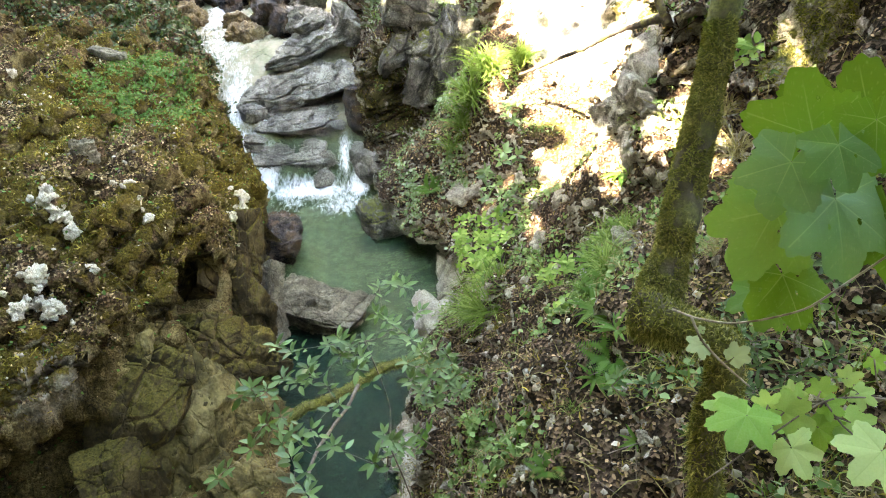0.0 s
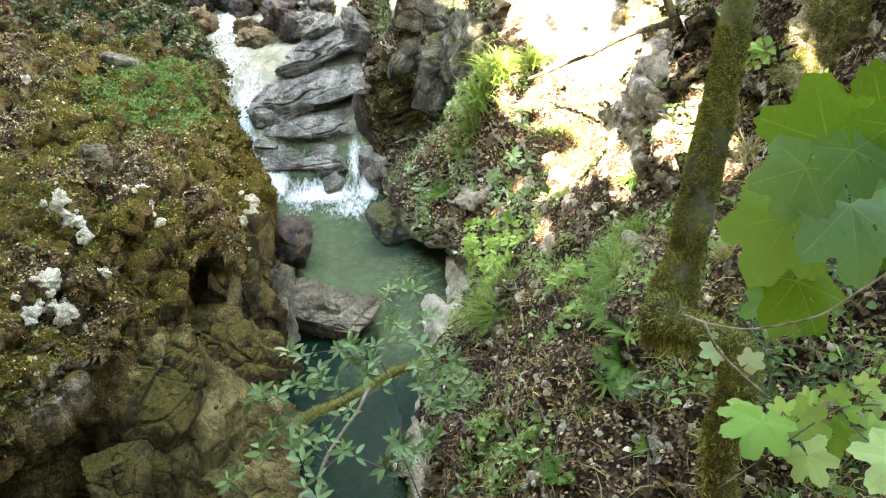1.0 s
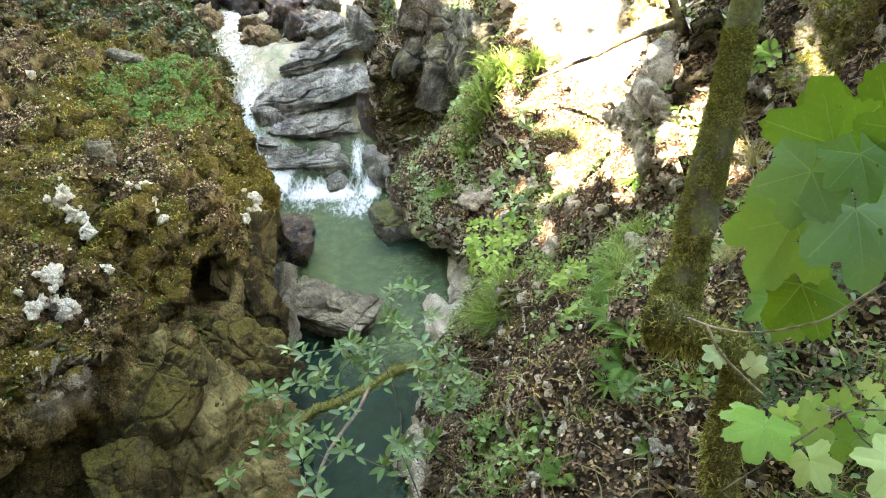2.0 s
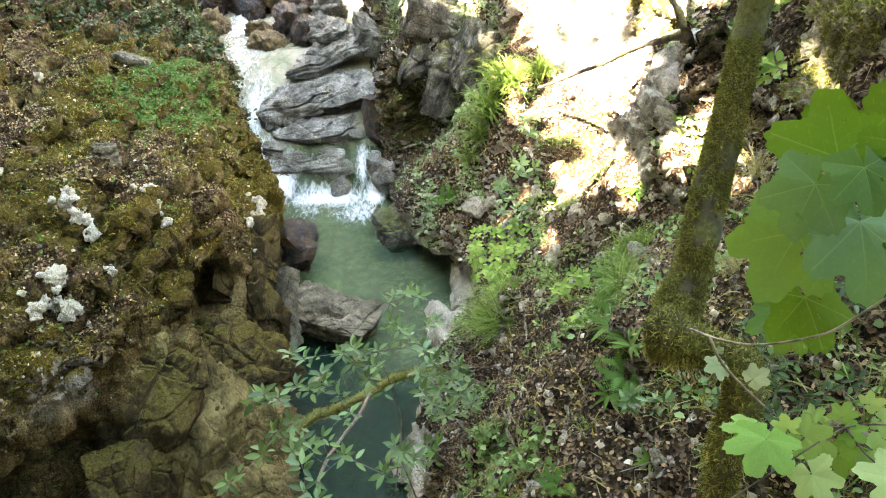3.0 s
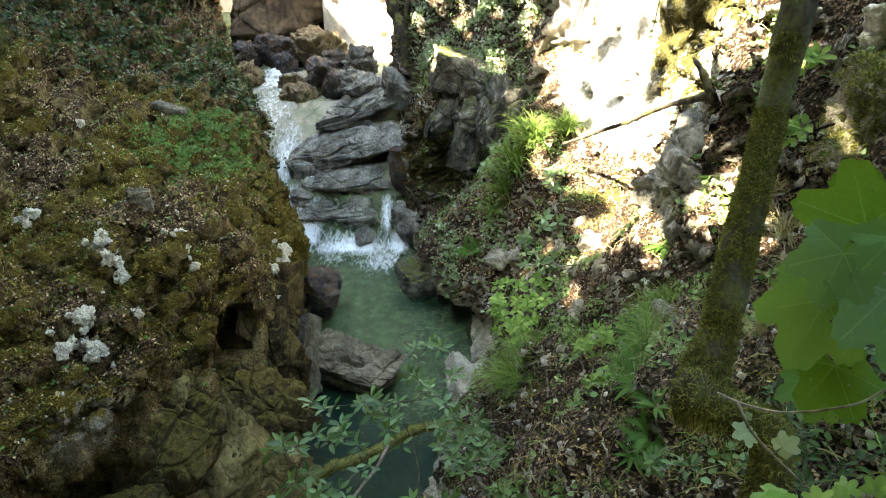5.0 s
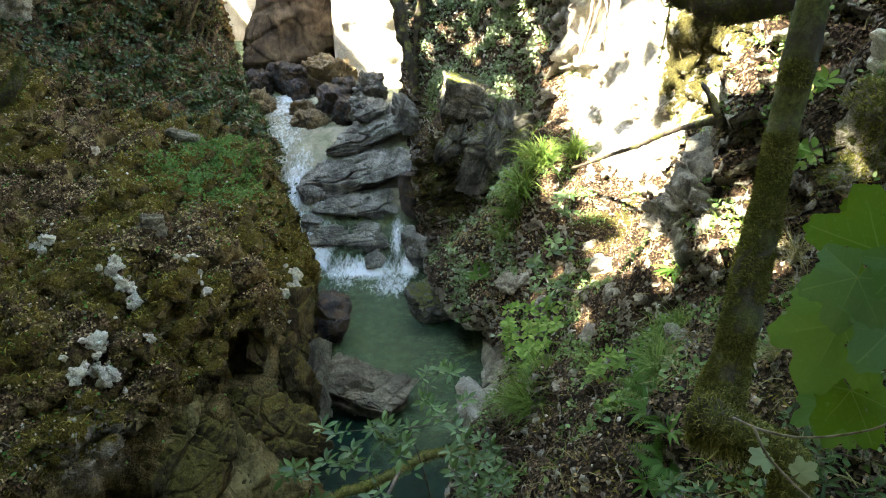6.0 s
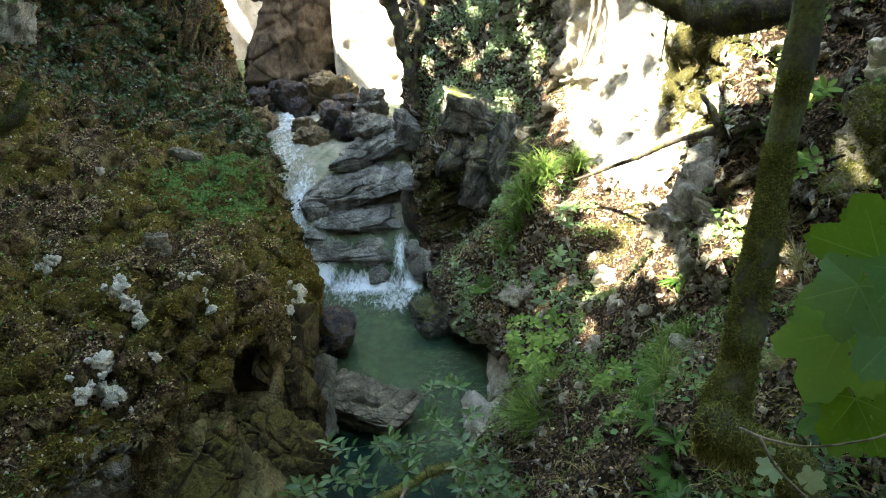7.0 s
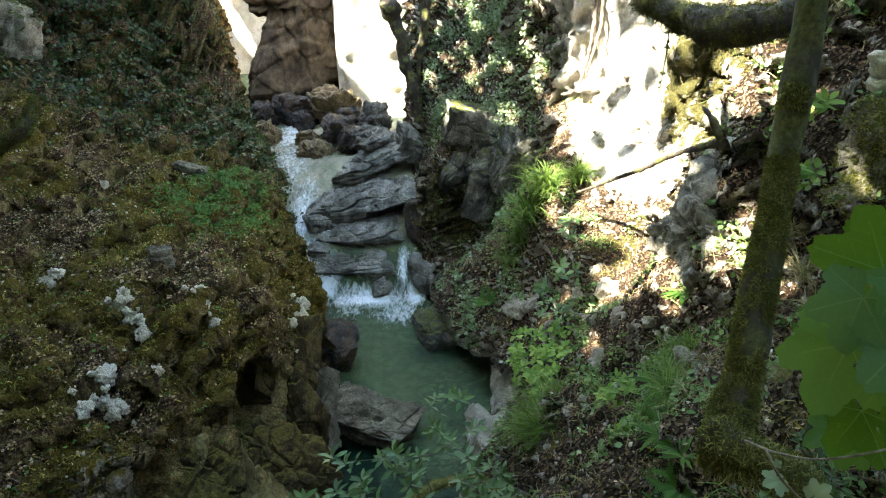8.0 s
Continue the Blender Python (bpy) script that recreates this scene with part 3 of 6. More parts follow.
wav = n_.math("ADD", n_.noise(6, 4, 0.6, n_.scaled(n_.place(), (1.4, 0.7, 1)), 0.6), n_.math("MULTIPLY", n_.noise(21, 4), 0.5))
streak = n_.noise(9, 6, 0.7, n_.scaled(n_.place(), (1.6, 0.7, 0.7)), 0.8)
fk = n_.ramp(n_.math("ADD", n_.math("MULTIPLY", foam, 1.15), n_.math("MULTIPLY", n_.math("SUBTRACT", streak, 0.5), 1.7)), (0.4, 0.0), (0.95, 1.0))
n_.done(Base_Color=n_.mix(fk, tone, (0.84, 0.88, 0.9)), Roughness=n_.math("ADD", 0.05, n_.math("MULTIPLY", fk, 0.6)), IOR=1.33, Normal=n_.bump(n_.math("ADD", wav, n_.math("MULTIPLY", fk, streak)), 0.8, 0.06))
clear = n_.node("BsdfTransparent", {"Color": (0.6, 0.78, 0.66)})
n_.t.links.new(n_.node("MixShader", {0: n_.math("MULTIPLY", n_.math("SUBTRACT", 1.0, fk), n_.math("SUBTRACT", n_.math("SUBTRACT", 0.45, n_.math("MULTIPLY", deep, 0.36)), n_.math("MULTIPLY", n_.attr("upper"), 0.09))), 1: n_.bsdf.outputs[0], 2: clear}), n_.out.inputs[0])
n_.put(n_.bsdf.inputs["Specular IOR Level"], 0.17)
M_WATER = n_.mat

wx, wy = np.meshgrid(np.linspace(-8.6, 1.6, 300), np.concatenate([np.linspace(-9.3, 3.8, 60), np.linspace(3.9, 10.4, 320), np.linspace(10.43, 13.4, 260), np.linspace(13.45, 26.5, 260)]), indexing="ij")
q = np.stack([wx, wy, 0 * wx], -1).reshape(-1, 3)
fast = smooth(10.2, 11.6, wy) * 0.8 + 0.12
wz = level(wy) + (fbm(q / np.array([0.35, 0.5, 1]), 3, 120).reshape(wx.shape) * 0.07 + fbm(q / 0.12, 2, 121).reshape(wx.shape) * 0.03) * fast


def pool(cx, cy, rx, ry):
    return np.clip(1.25 - np.sqrt(((wx - cx) / rx) ** 2 + ((wy - cy) / ry) ** 2), 0, 1)


# White water; up the run it also paints the bright wall's reflection.
foam_glint_w = np.maximum.reduce([pool(-2.0, 11.8, 1.25, 0.42) * 0.9, pool(-1.35, 11.35, 0.8, 0.7) * 0.62, pool(-1.28, 12.4, 0.22, 0.6) * 0.74, pool(-1.05, 11.8, 0.3, 0.5) * 0.9, pool(-2.9, 12.2, 0.4, 0.7) * 0.9, pool(-2.3, 11.4, 0.6, 0.4) * 0.5,
                            pool(-3.0, 13.3, 0.25, 0.6) * 0.7, pool(-4.5, 18.0, 0.5, 0.6) * 0.9, pool(-4.2, 15.5, 1.0, 3.4) * 0.5, pool(-4.6, 17.2, 0.8, 1.2) * 0.62, pool(-3.6, 13.6, 0.5, 1.7) * 0.7, pool(-3.3, 12.6, 0.4, 0.9) * 0.66])
# Depth, plus shade painted dark under the slab and the overhang.
deep_shade_w = 0.2 + np.maximum.reduce([0.42 * smooth(-0.1, 1.1, wx + 0.9 + 0.25 * (wy - 8)) * (wy < 10.8), 0.82 * (1 - smooth(6.2, 7.8, wy)), 0.95 * (1 - smooth(-1.5, -0.7, wx + 0.12 * (wy - 6))) * (1 - smooth(7.4, 8.1, wy)),
                                     0.7 * (1 - smooth(0.3, 0.9, np.hypot((wx + 0.45) / 1.1, (wy - 9.9) / 0.7)))])
deep_shade_w = deep_shade_w * (1 - smooth(10.6, 11.6, wy))
tagged(new("water", mesh_from("water", np.stack([wx, wy, wz], -1).reshape(-1, 3), grid_faces(*wx.shape), M_WATER, attrs={"foam": foam_glint_w, "deep": deep_shade_w, "upper": smooth(12.4, 13.4, wy) * (1 - smooth(19, 20.5, wy))})), "clear green mountain stream with a white cascade", "water", kind="structure")


# ---- rocks ----
def boulder(name, at, size, turn, material, label, seed, strata=0.0, blocky=0.5, rough=0.12, n=30, parent=None, category="rock", group="", fine=0.03, taper=0.0, facets=0, splits=None):
    """A stone: a rounded block with uneven faces, and ledges where its beds weather back."""
    lin = np.linspace(-1, 1, n)
    a, b = np.meshgrid(lin, lin, indexing="ij")
    one = np.ones_like(a)
    sides = [np.stack(s, -1) for s in ((a, b, one), (b, a, -one), (one, a, b), (-one, b, a), (b, one, a), (a, -one, b))]
    p = np.concatenate([s.reshape(-1, 3) for s in sides])
    f = np.concatenate([grid_faces(n, n) + k * n * n for k in range(6)])
    r = p / np.linalg.norm(p, axis=1, keepdims=True)
    p = r * (1 - blocky) + p * blocky * 0.82
    if facets:
        rk = np.random.default_rng(seed + 900)
        nk = rk.standard_normal((facets, 3))
        nk /= np.linalg.norm(nk, axis=1, keepdims=True)
        nk = np.concatenate([nk, np.eye(3), -np.eye(3)])
        dk = np.r_[rk.uniform(0.72, 1.0, facets), np.full(6, 0.95)]
        c = r @ nk.T
        p = r * np.min(np.where(c > 0.02, dk / np.maximum(c, 0.02), 9.0), axis=1, keepdims=True)
    s = np.array(size) / 2
    w = p * s
    w[:, :2] *= (1 - taper * p[:, 2:3])
    scale = float(np.mean(s))
    d = fbm(w / scale * 0.9 + seed * 3.1, 4, seed) * rough * scale * 1.6 + fbm(w / scale * 3.1 + seed, 3, seed + 3, 0.55, True) * rough * 0.5 * scale
    d = d + fbm(w / 0.07 + seed, 3, seed + 5) * fine * 0.5
    if strata:
        h = w[:, 2] + 0.25 * scale * fbm(w / scale * 0.8, 3, seed + 8)
        bed_ = h / strata
        saw = bed_ - np.floor(bed_)
        d = d - 0.7 * strata * smooth(0.72, 0.86, saw) * (1 - smooth(0.93, 1.0, saw)) * (0.55 + 0.45 * np.sign(vnoise(w / scale * 1.3, seed + 2))) + 0.3 * strata * vnoise(np.stack([np.floor(bed_), 0 * bed_ + seed, 0 * bed_], 1) * 7.3, seed)
    cv, cd, ce, cg = cells3(w / (scale * 0.6) + seed, seed)
    d = d + scale * rough * 0.6 * (0.5 * cv + 1.2 * cg - 0.6 * (1 - smooth(0, 0.1, ce)))
    if splits:
        ax, ay, az, deep_ = splits
        sv, sd, se, sg = cells3(w / np.array([ax, ay, az]) + 0.4 * fbm(w / ax * 0.7, 2, seed + 21)[:, None] + seed, seed + 11)
        d = d + deep_ * (0.6 * sv + 1.3 * sg - 1.3 * (1 - smooth(0, 0.1, se))) + 0.3 * deep_ * fbm(w / np.array([ax, ay, az]) * 3.0, 3, seed + 22, 0.6, True)
    w = w + r * d[:, None]
    me = mesh_from(name, w, f, material)
    bm = bmesh.new()
    bm.from_mesh(me)
    bmesh.ops.remove_doubles(bm, verts=bm.verts, dist=1e-4)
    bm.to_mesh(me)
    bm.free()
    ob = new(name, me)
    if parent:
        ob.parent = parent
        tagged(ob, label)
    else:
        tagged(ob, label, category, group)
    ob.matrix_basis = pose(*at, *turn)
    return ob


M_PEBBLY = rock_material("pebbly_limestone", (0.07, 0.064, 0.05), (0.34, 0.32, 0.27), (0.62, 0.59, 0.5), 5.0, 0.85)
G = "bedded rocks in the stream"
BEDDED = "grey bedded limestone slab across the stream"
boulder("rock_ledge", (-2.3, 12.55, 0.46), (2.0, 0.95, 0.72), (6, -3, 0), M_STRATA, "grey limestone ledge washed by the cascade", 1, 0.2, 0.55, 0.12, group=G, n=60, facets=14, splits=(0.5, 0.5, 0.12, 0.02))
boulder("rock_slab", (-2.3, 13.4, 0.98), (2.15, 1.4, 0.44), (9, -3, 3), M_STRATA, BEDDED, 2, 0.16, 0.5, 0.1, group=G, n=96, facets=16, splits=(0.8, 0.8, 0.1, 0.025))
boulder("rock_slab", (-2.2, 13.95, 1.52), (2.75, 1.35, 0.62), (13, -9, 6), M_STRATA, BEDDED, 3, 0.19, 0.5, 0.1, group=G, n=110, facets=18, splits=(0.9, 0.9, 0.13, 0.035))
boulder("rock_slab", (-1.95, 14.85, 2.1), (2.3, 1.15, 0.5), (10, -15, 8), M_STRATA, BEDDED, 4, 0.16, 0.5, 0.1, group=G, n=96, facets=18, splits=(0.7, 0.7, 0.12, 0.03))
boulder("rock_slab", (-1.95, 15.15, 2.5), (0.95, 0.7, 0.34), (8, -18, 10), M_STRATA, "small dark bedded slab at the top of the ledges", 5, 0.12, 0.5, 0.15, group=G, n=44, facets=14, splits=(0.4, 0.4, 0.1, 0.02))
boulder("rock_slab", (-1.2, 15.1, 2.4), (0.9, 0.8, 0.75), (8, 20, 10), M_STRATA, "dark angular rock at the top of the ledges", 6, 0.18, 0.6, 0.18, group=G, n=40, facets=14)
boulder("rock", (-0.8, 12.2, 0.4), (0.82, 1.2, 1.05), (4, -14, 12), M_STRATA, "smooth wet rock beside the cascade", 7, 0.0, 0.45, 0.1, group=G, n=48, facets=12)
boulder("rock", (-1.72, 12.02, 0.22), (0.46, 0.38, 0.38), (0, 0, 20), M_STRATA, "small wet block in the cascade", 8, 0.0, 0.6, 0.1, group=G, n=26, facets=14)
boulder("rock", (-3.15, 12.75, 0.72), (0.55, 0.45, 0.4), (0, 10, 0), M_STRATA, "wet rock at the edge of the run", 9, 0.14, 0.5, group=G)
boulder("rock", (-3.2, 13.4, 1.2), (0.6, 0.5, 0.4), (0, 10, 30), M_STRATA, "wet rock at the edge of the run", 10, 0.14, 0.5, group=G)
boulder("boulder", (-5.1, 17.0, 2.3), (1.0, 0.8, 0.75), (0, 8, 15), M_OCHRE, "ochre stained boulder in the upper stream", 11, rough=0.26, facets=14, n=40, splits=(0.3, 0.3, 0.2, 0.035))
boulder("boulder", (-3.3, 18.5, 2.5), (1.35, 1.1, 1.2), (0, -8, 20), M_OCHRE, "yellowish boulder below the great block", 12, rough=0.26, facets=14, n=40, splits=(0.3, 0.3, 0.2, 0.035))
boulder("boulder", (-4.8, 18.6, 2.6), (1.1, 0.9, 0.85), (0, 10, 0), M_PURPLE, "wet dark boulder below the great block", 13, facets=14, n=40, splits=(0.3, 0.3, 0.2, 0.035))
boulder("boulder", (-3.95, 18.6, 2.55), (0.95, 0.9, 1.0), (0, 0, 40), M_PURPLE, "wet brown boulder below the great block", 14, facets=14, n=40, splits=(0.3, 0.3, 0.2, 0.035))
boulder("boulder", (-2.7, 16.1, 2.2), (0.8, 0.8, 0.8), (0, 20, 0), M_PURPLE, "dark wet boulder in the upper stream", 15, facets=14, n=40, splits=(0.3, 0.3, 0.2, 0.035))
boulder("boulder", (-3.6, 16.0, 2.05), (0.95, 0.7, 0.5), (0, 10, 10), M_OCHRE, "low ochre rock in the upper stream", 16, rough=0.26, facets=14, n=40, splits=(0.3, 0.3, 0.2, 0.035))
boulder("boulder", (-1.9, 15.6, 2.3), (1.0, 0.9, 0.7), (0, 12, 10), M_STRATA, "grey rock above the ledges", 17, 0.15, n=40, splits=(0.3, 0.3, 0.2, 0.035))
boulder("boulder", (-3.0, 16.6, 2.35), (0.9, 0.8, 0.7), (0, 10, 30), M_PURPLE, "dark wet boulder in the upper stream", 31, rough=0.26, facets=14, n=40, splits=(0.3, 0.3, 0.2, 0.035))
boulder("boulder", (-2.3, 16.0, 2.35), (0.8, 0.7, 0.6), (0, -10, 10), M_STRATA, "grey rock above the ledges", 32, rough=0.26, facets=14, n=40, splits=(0.3, 0.3, 0.2, 0.035))
boulder("boulder", (-3.9, 16.9, 2.2), (0.7, 0.6, 0.4), (0, 10, 70), M_OCHRE, "low ochre rock in the upper stream", 33, rough=0.26, facets=14, n=40, splits=(0.3, 0.3, 0.2, 0.035))
boulder("boulder", (-2.9, 17.6, 2.45), (0.9, 0.8, 0.75), (0, 10, 50), M_PURPLE, "wet dark boulder in the upper stream", 35, rough=0.26, facets=14, n=40, splits=(0.3, 0.3, 0.2, 0.035))
boulder("boulder", (-2.3, 17.3, 2.5), (0.9, 0.8, 0.9), (0, 0, 20), M_STRATA, "grey rock at the foot of the sunlit wall", 36, rough=0.26, facets=14, n=40, splits=(0.3, 0.3, 0.2, 0.035))
boulder("boulder", (-4.3, 18.0, 2.35), (0.6, 0.5, 0.5), (0, 0, 20), M_PURPLE, "small wet dark boulder below the great block", 37, rough=0.26, facets=14, n=40, splits=(0.3, 0.3, 0.2, 0.035))
boulder("boulder", (-5.6, 18.4, 2.5), (0.9, 0.8, 0.9), (0, 0, 0), M_PURPLE, "wet dark boulder below the great block", 34, rough=0.26, facets=14, n=40, splits=(0.3, 0.3, 0.2, 0.035))
boulder("great_block", (-4.6, 21.9, 4.3), (3.3, 2.4, 5.4), (0, -2, 12), M_BROWN, "huge leaning brown limestone block in shade", 47, 0.0, 0.6, 0.1, n=90, fine=0.05, taper=0.72, facets=7, splits=(1.5, 1.5, 1.3, 0.05))
boulder("great_block", (-4.503, 21.903, 6.083), (5.6, 2.4, 2.6), (0, 4, 6), M_BROWN, "brown limestone roof wedged across the gorge", 48, 0.0, 0.6, 0.14, n=70, fine=0.05, facets=12, splits=(1.4, 1.4, 0.8, 0.08))
M_LEDGE = rock_material("cracked_brown_limestone", (0.02, 0.016, 0.01), (0.13, 0.115, 0.08), (0.32, 0.29, 0.215), 2.2, 0.7)
boulder("pool_slab", (-1.5, 7.82, 0.25), (1.6, 0.98, 0.36), (-5, 3, -24), M_LEDGE, "flat cracked limestone slab jutting into the pool", 27, 0.11, 0.8, 0.07, n=100, taper=-0.2, splits=(0.3, 0.4, 0.1, 0.028))
# Added block; its near-black colour stands in for the recess's shade.
boulder("rock", (-0.82, 13.1, 1.18), (0.85, 0.8, 1.25), (0, 0, 10), M_PURPLE, "dark block added for the recess's shade", 28, n=36, facets=10)
boulder("rock", (-2.3, 9.75, 0.32), (0.6, 1.2, 0.75), (0, 20, 10), M_PURPLE, "dark rock at the cliff's foot", 21, 0.0, 0.5, 0.16, n=36)
boulder("rock", (-0.52, 10.5, 0.16), (0.95, 1.25, 0.56), (0, -6, 24), M_DARKROCK, "dark wedge of rock under the overhang", 22, 0.0, 0.5, 0.14, n=44, splits=(0.4, 0.4, 0.2, 0.03))
boulder("rock", (0.5, 8.55, 0.06), (0.4, 1.35, 0.55), (0, 10, -2), M_PALE, "pale rock at the pool's edge", 23, group="pale rocks by the pool", n=40, facets=14)
boulder("rock", (0.22, 7.35, 0.12), (0.62, 1.3, 0.66), (0, 14, 14), M_PALE, "pale rock at the pool's edge", 24, group="pale rocks by the pool", n=40, facets=14)
JUT = "grey weathered rock jutting over the dark recess"
for k, (at, dim, turn) in enumerate((((0.1, 12.45, 2.75), (0.95, 1.1, 1.35), (6, 8, 12)), ((0.62, 12.0, 2.5), (0.9, 1.0, 1.5), (4, 14, -8)), ((0.5, 12.5, 3.35), (1.5, 1.1, 0.8), (0, 10, 5)), ((0.95, 11.7, 2.9), (0.8, 0.9, 1.2), (0, 20, 10)))):
    boulder("rock", at, dim, turn, M_DARKROCK, JUT, 26 + 40 * k, 0.0, 0.8, 0.1, n=60, group="rocks over the recess", facets=9, splits=(0.35, 0.35, 0.5, 0.05))
boulder("outcrop", (2.25, 5.25, 4.1), (1.0, 1.1, 1.2), (6, -18, 14), M_PEBBLY, "grey pebbly limestone outcrop on the slope", 25, 0.0, 0.45, 0.16, n=70, fine=0.05, facets=10, splits=(0.3, 0.3, 0.35, 0.05))

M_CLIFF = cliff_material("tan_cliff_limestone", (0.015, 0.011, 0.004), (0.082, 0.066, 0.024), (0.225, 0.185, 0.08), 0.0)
# Darker, mossier copy of the tan limestone; shade under the lip in its colour.
M_CLIFFSHADE = cliff_material("shaded_brown_limestone", (0.008, 0.006, 0.003), (0.036, 0.026, 0.01), (0.12, 0.09, 0.037), 0.26)
cliff = bpy.data.objects["left_bank"]


def face_pose(at, normal, deep, lean=0.0):
    """The pose of a slab whose front, its -y side, lies at a place and looks along the normal."""
    y = -Vector(normal).normalized()
    z = Vector((0, 0, 1))
    z = (z - y * z.dot(y)).normalized()
    z = Matrix.Rotation(radians(lean), 3, y) @ z
    m = Matrix((y.cross(z), y, z)).transposed().to_4x4()
    m.translation = Vector(at) + y * (deep * 0.42 + 0.1)
    return m


TAN, BROWN = "tan broken limestone face of the cliff", "brown mossy face of the cliff, shade put into its colour"
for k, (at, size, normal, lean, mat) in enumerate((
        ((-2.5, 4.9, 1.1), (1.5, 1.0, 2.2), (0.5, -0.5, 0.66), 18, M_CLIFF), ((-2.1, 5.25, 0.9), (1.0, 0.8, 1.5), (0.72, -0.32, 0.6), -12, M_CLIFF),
        ((-3.05, 4.85, 1.5), (1.0, 0.8, 1.8), (0.05, -0.8, 0.5), 26, M_CLIFFSHADE), ((-3.12, 4.3, 1.05), (0.9, 0.6, 0.9), (0.3, -0.7, 0.6), 0, M_CLIFFSHADE),
        ((-1.86, 4.56, 0.6), (0.85, 0.8, 1.0), (0.6, -0.3, 0.7), 14, M_CLIFF), ((-2.1, 6.9, 1.1), (0.9, 0.9, 1.5), (0.75, -0.45, 0.48), 22, M_CLIFFSHADE),
        ((-2.42, 7.0, 1.75), (0.7, 0.8, 1.2), (0.65, -0.6, 0.45), 30, M_CLIFFSHADE), ((-2.02, 7.5, 0.7), (0.7, 0.9, 1.5), (0.7, -0.5, 0.5), 34, M_LEDGE),
        ((-2.9, 5.4, 2.0), (0.5, 0.5, 0.7), (0.4, -0.55, 0.7), 10, M_CLIFF), ((-2.35, 5.95, 1.35), (0.9, 0.7, 1.1), (0.5, -0.6, 0.6), -20, M_CLIFFSHADE),
        ((-2.05, 5.9, 0.95), (1.2, 0.8, 1.0), (0.45, -0.5, 0.7), -36, M_CLIFFSHADE), ((-2.96, 6.12, 2.58), (0.25, 0.4, 0.5), (0.6, -0.6, 0.5), 20, M_CLIFF),
        ((-2.2, 7.65, 1.45), (0.9, 0.8, 1.3), (0.85, -0.4, 0.36), 26, M_CLIFFSHADE), ((-2.4, 8.4, 1.1), (0.9, 0.8, 1.5), (0.88, -0.35, 0.32), 12, M_CLIFFSHADE),
        ((-2.8, 5.8, 1.95), (0.4, 0.5, 0.9), (0.75, -0.5, 0.4), 24, M_CLIFFSHADE))):
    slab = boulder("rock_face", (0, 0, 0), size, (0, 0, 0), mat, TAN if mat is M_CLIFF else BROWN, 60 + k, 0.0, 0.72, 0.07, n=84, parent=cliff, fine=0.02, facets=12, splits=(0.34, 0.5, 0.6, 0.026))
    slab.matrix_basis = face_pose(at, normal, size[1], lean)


# ---- trees ----
def limb(points, radii, rings=10, seed=0, lump=0.06):
    """A bent, tapering, lumpy stem through the points."""
    pts, rad = np.asarray(points, float), np.asarray(radii, float)
    t = np.r_[0, np.cumsum(np.linalg.norm(np.diff(pts, axis=0), axis=1))]
    count = max(6, int(t[-1] / max(0.02, rad.mean() * 0.45)))
    s = np.linspace(0, t[-1], min(count, 160))
    c, r = catmull(t, pts, s), catmull(t, rad, s)
    d = np.gradient(c, axis=0)
    d /= np.linalg.norm(d, axis=1, keepdims=True) + 1e-9
    side = np.cross(d, np.array([0.31, 0.85, 0.41]))
    side /= np.linalg.norm(side, axis=1, keepdims=True)
    other = np.cross(d, side)
    a = np.linspace(0, 2 * np.pi, rings, endpoint=False)
    out = side[:, None] * np.cos(a)[None, :, None] + other[:, None] * np.sin(a)[None, :, None]
    p = c[:, None] + out * r[:, None, None]
    q = p.reshape(-1, 3)
    bulge = fbm(q / (rad.mean() * 2.2), 3, seed).reshape(p.shape[:2]) * lump * 2.2
    p = p + out * (bulge * r[:, None])[..., None]
    m, k = len(s), rings
    i = np.arange(m * k).reshape(m, k)
    j = np.roll(i, -1, axis=1)
    f = np.stack([i[:-1], j[:-1], j[1:], i[1:]], -1).reshape(-1, 4)
    v = np.concatenate([p.reshape(-1, 3), c[:1], c[-1:]])
    caps = np.concatenate([np.stack([j[0], i[0], np.full(k, m * k), np.full(k, m * k)], -1), np.stack([i[-1], j[-1], np.full(k, m * k + 1), np.full(k, m * k + 1)], -1)])
    return v, f, caps


def limb_mesh(name, points, radii, material, rings=10, seed=0, lump=0.06):
    v, f, caps = limb(points, radii, rings, seed, lump)
    tris = np.concatenate([f[:, [0, 1, 2]], f[:, [0, 2, 3]], caps[:, :3]])
    return mesh_from(name, v, tris, material)


def bark_material(name, a, b, c, moss):
    n = Nodes(name)
    base = n.ramp(n.noise(18, 6, 0.65, n.scaled(n.place(), (1, 1, 0.35))), (0.3, a), (0.55, b), (0.75, c))
    m = n.ramp(n.noise(70, 5, 0.7), (0.3, (0.05, 0.055, 0.012)), (0.7, (0.22, 0.22, 0.06)))
    f = n.ramp(n.noise(6, 5, 0.6), (0.62 - moss, 0.0), (0.74 - moss, 1.0))
    return n.done(Base_Color=n.mix(f, base, m), Roughness=0.85, Normal=n.bump(n.noise(45, 6, 0.7), 0.9, 0.012))


M_BARK = bark_material("mossy_bark", (0.03, 0.024, 0.014), (0.1, 0.085, 0.05), (0.27, 0.25, 0.17), 0.22)
M_BARKDARK = bark_material("dark_bark", (0.02, 0.015, 0.01), (0.055, 0.042, 0.03), (0.12, 0.097, 0.072), 0.12)
tree = thing("tree", "leaning young tree with a mossy trunk and elbow", "tree", (0.9, 1.15, 4.2))
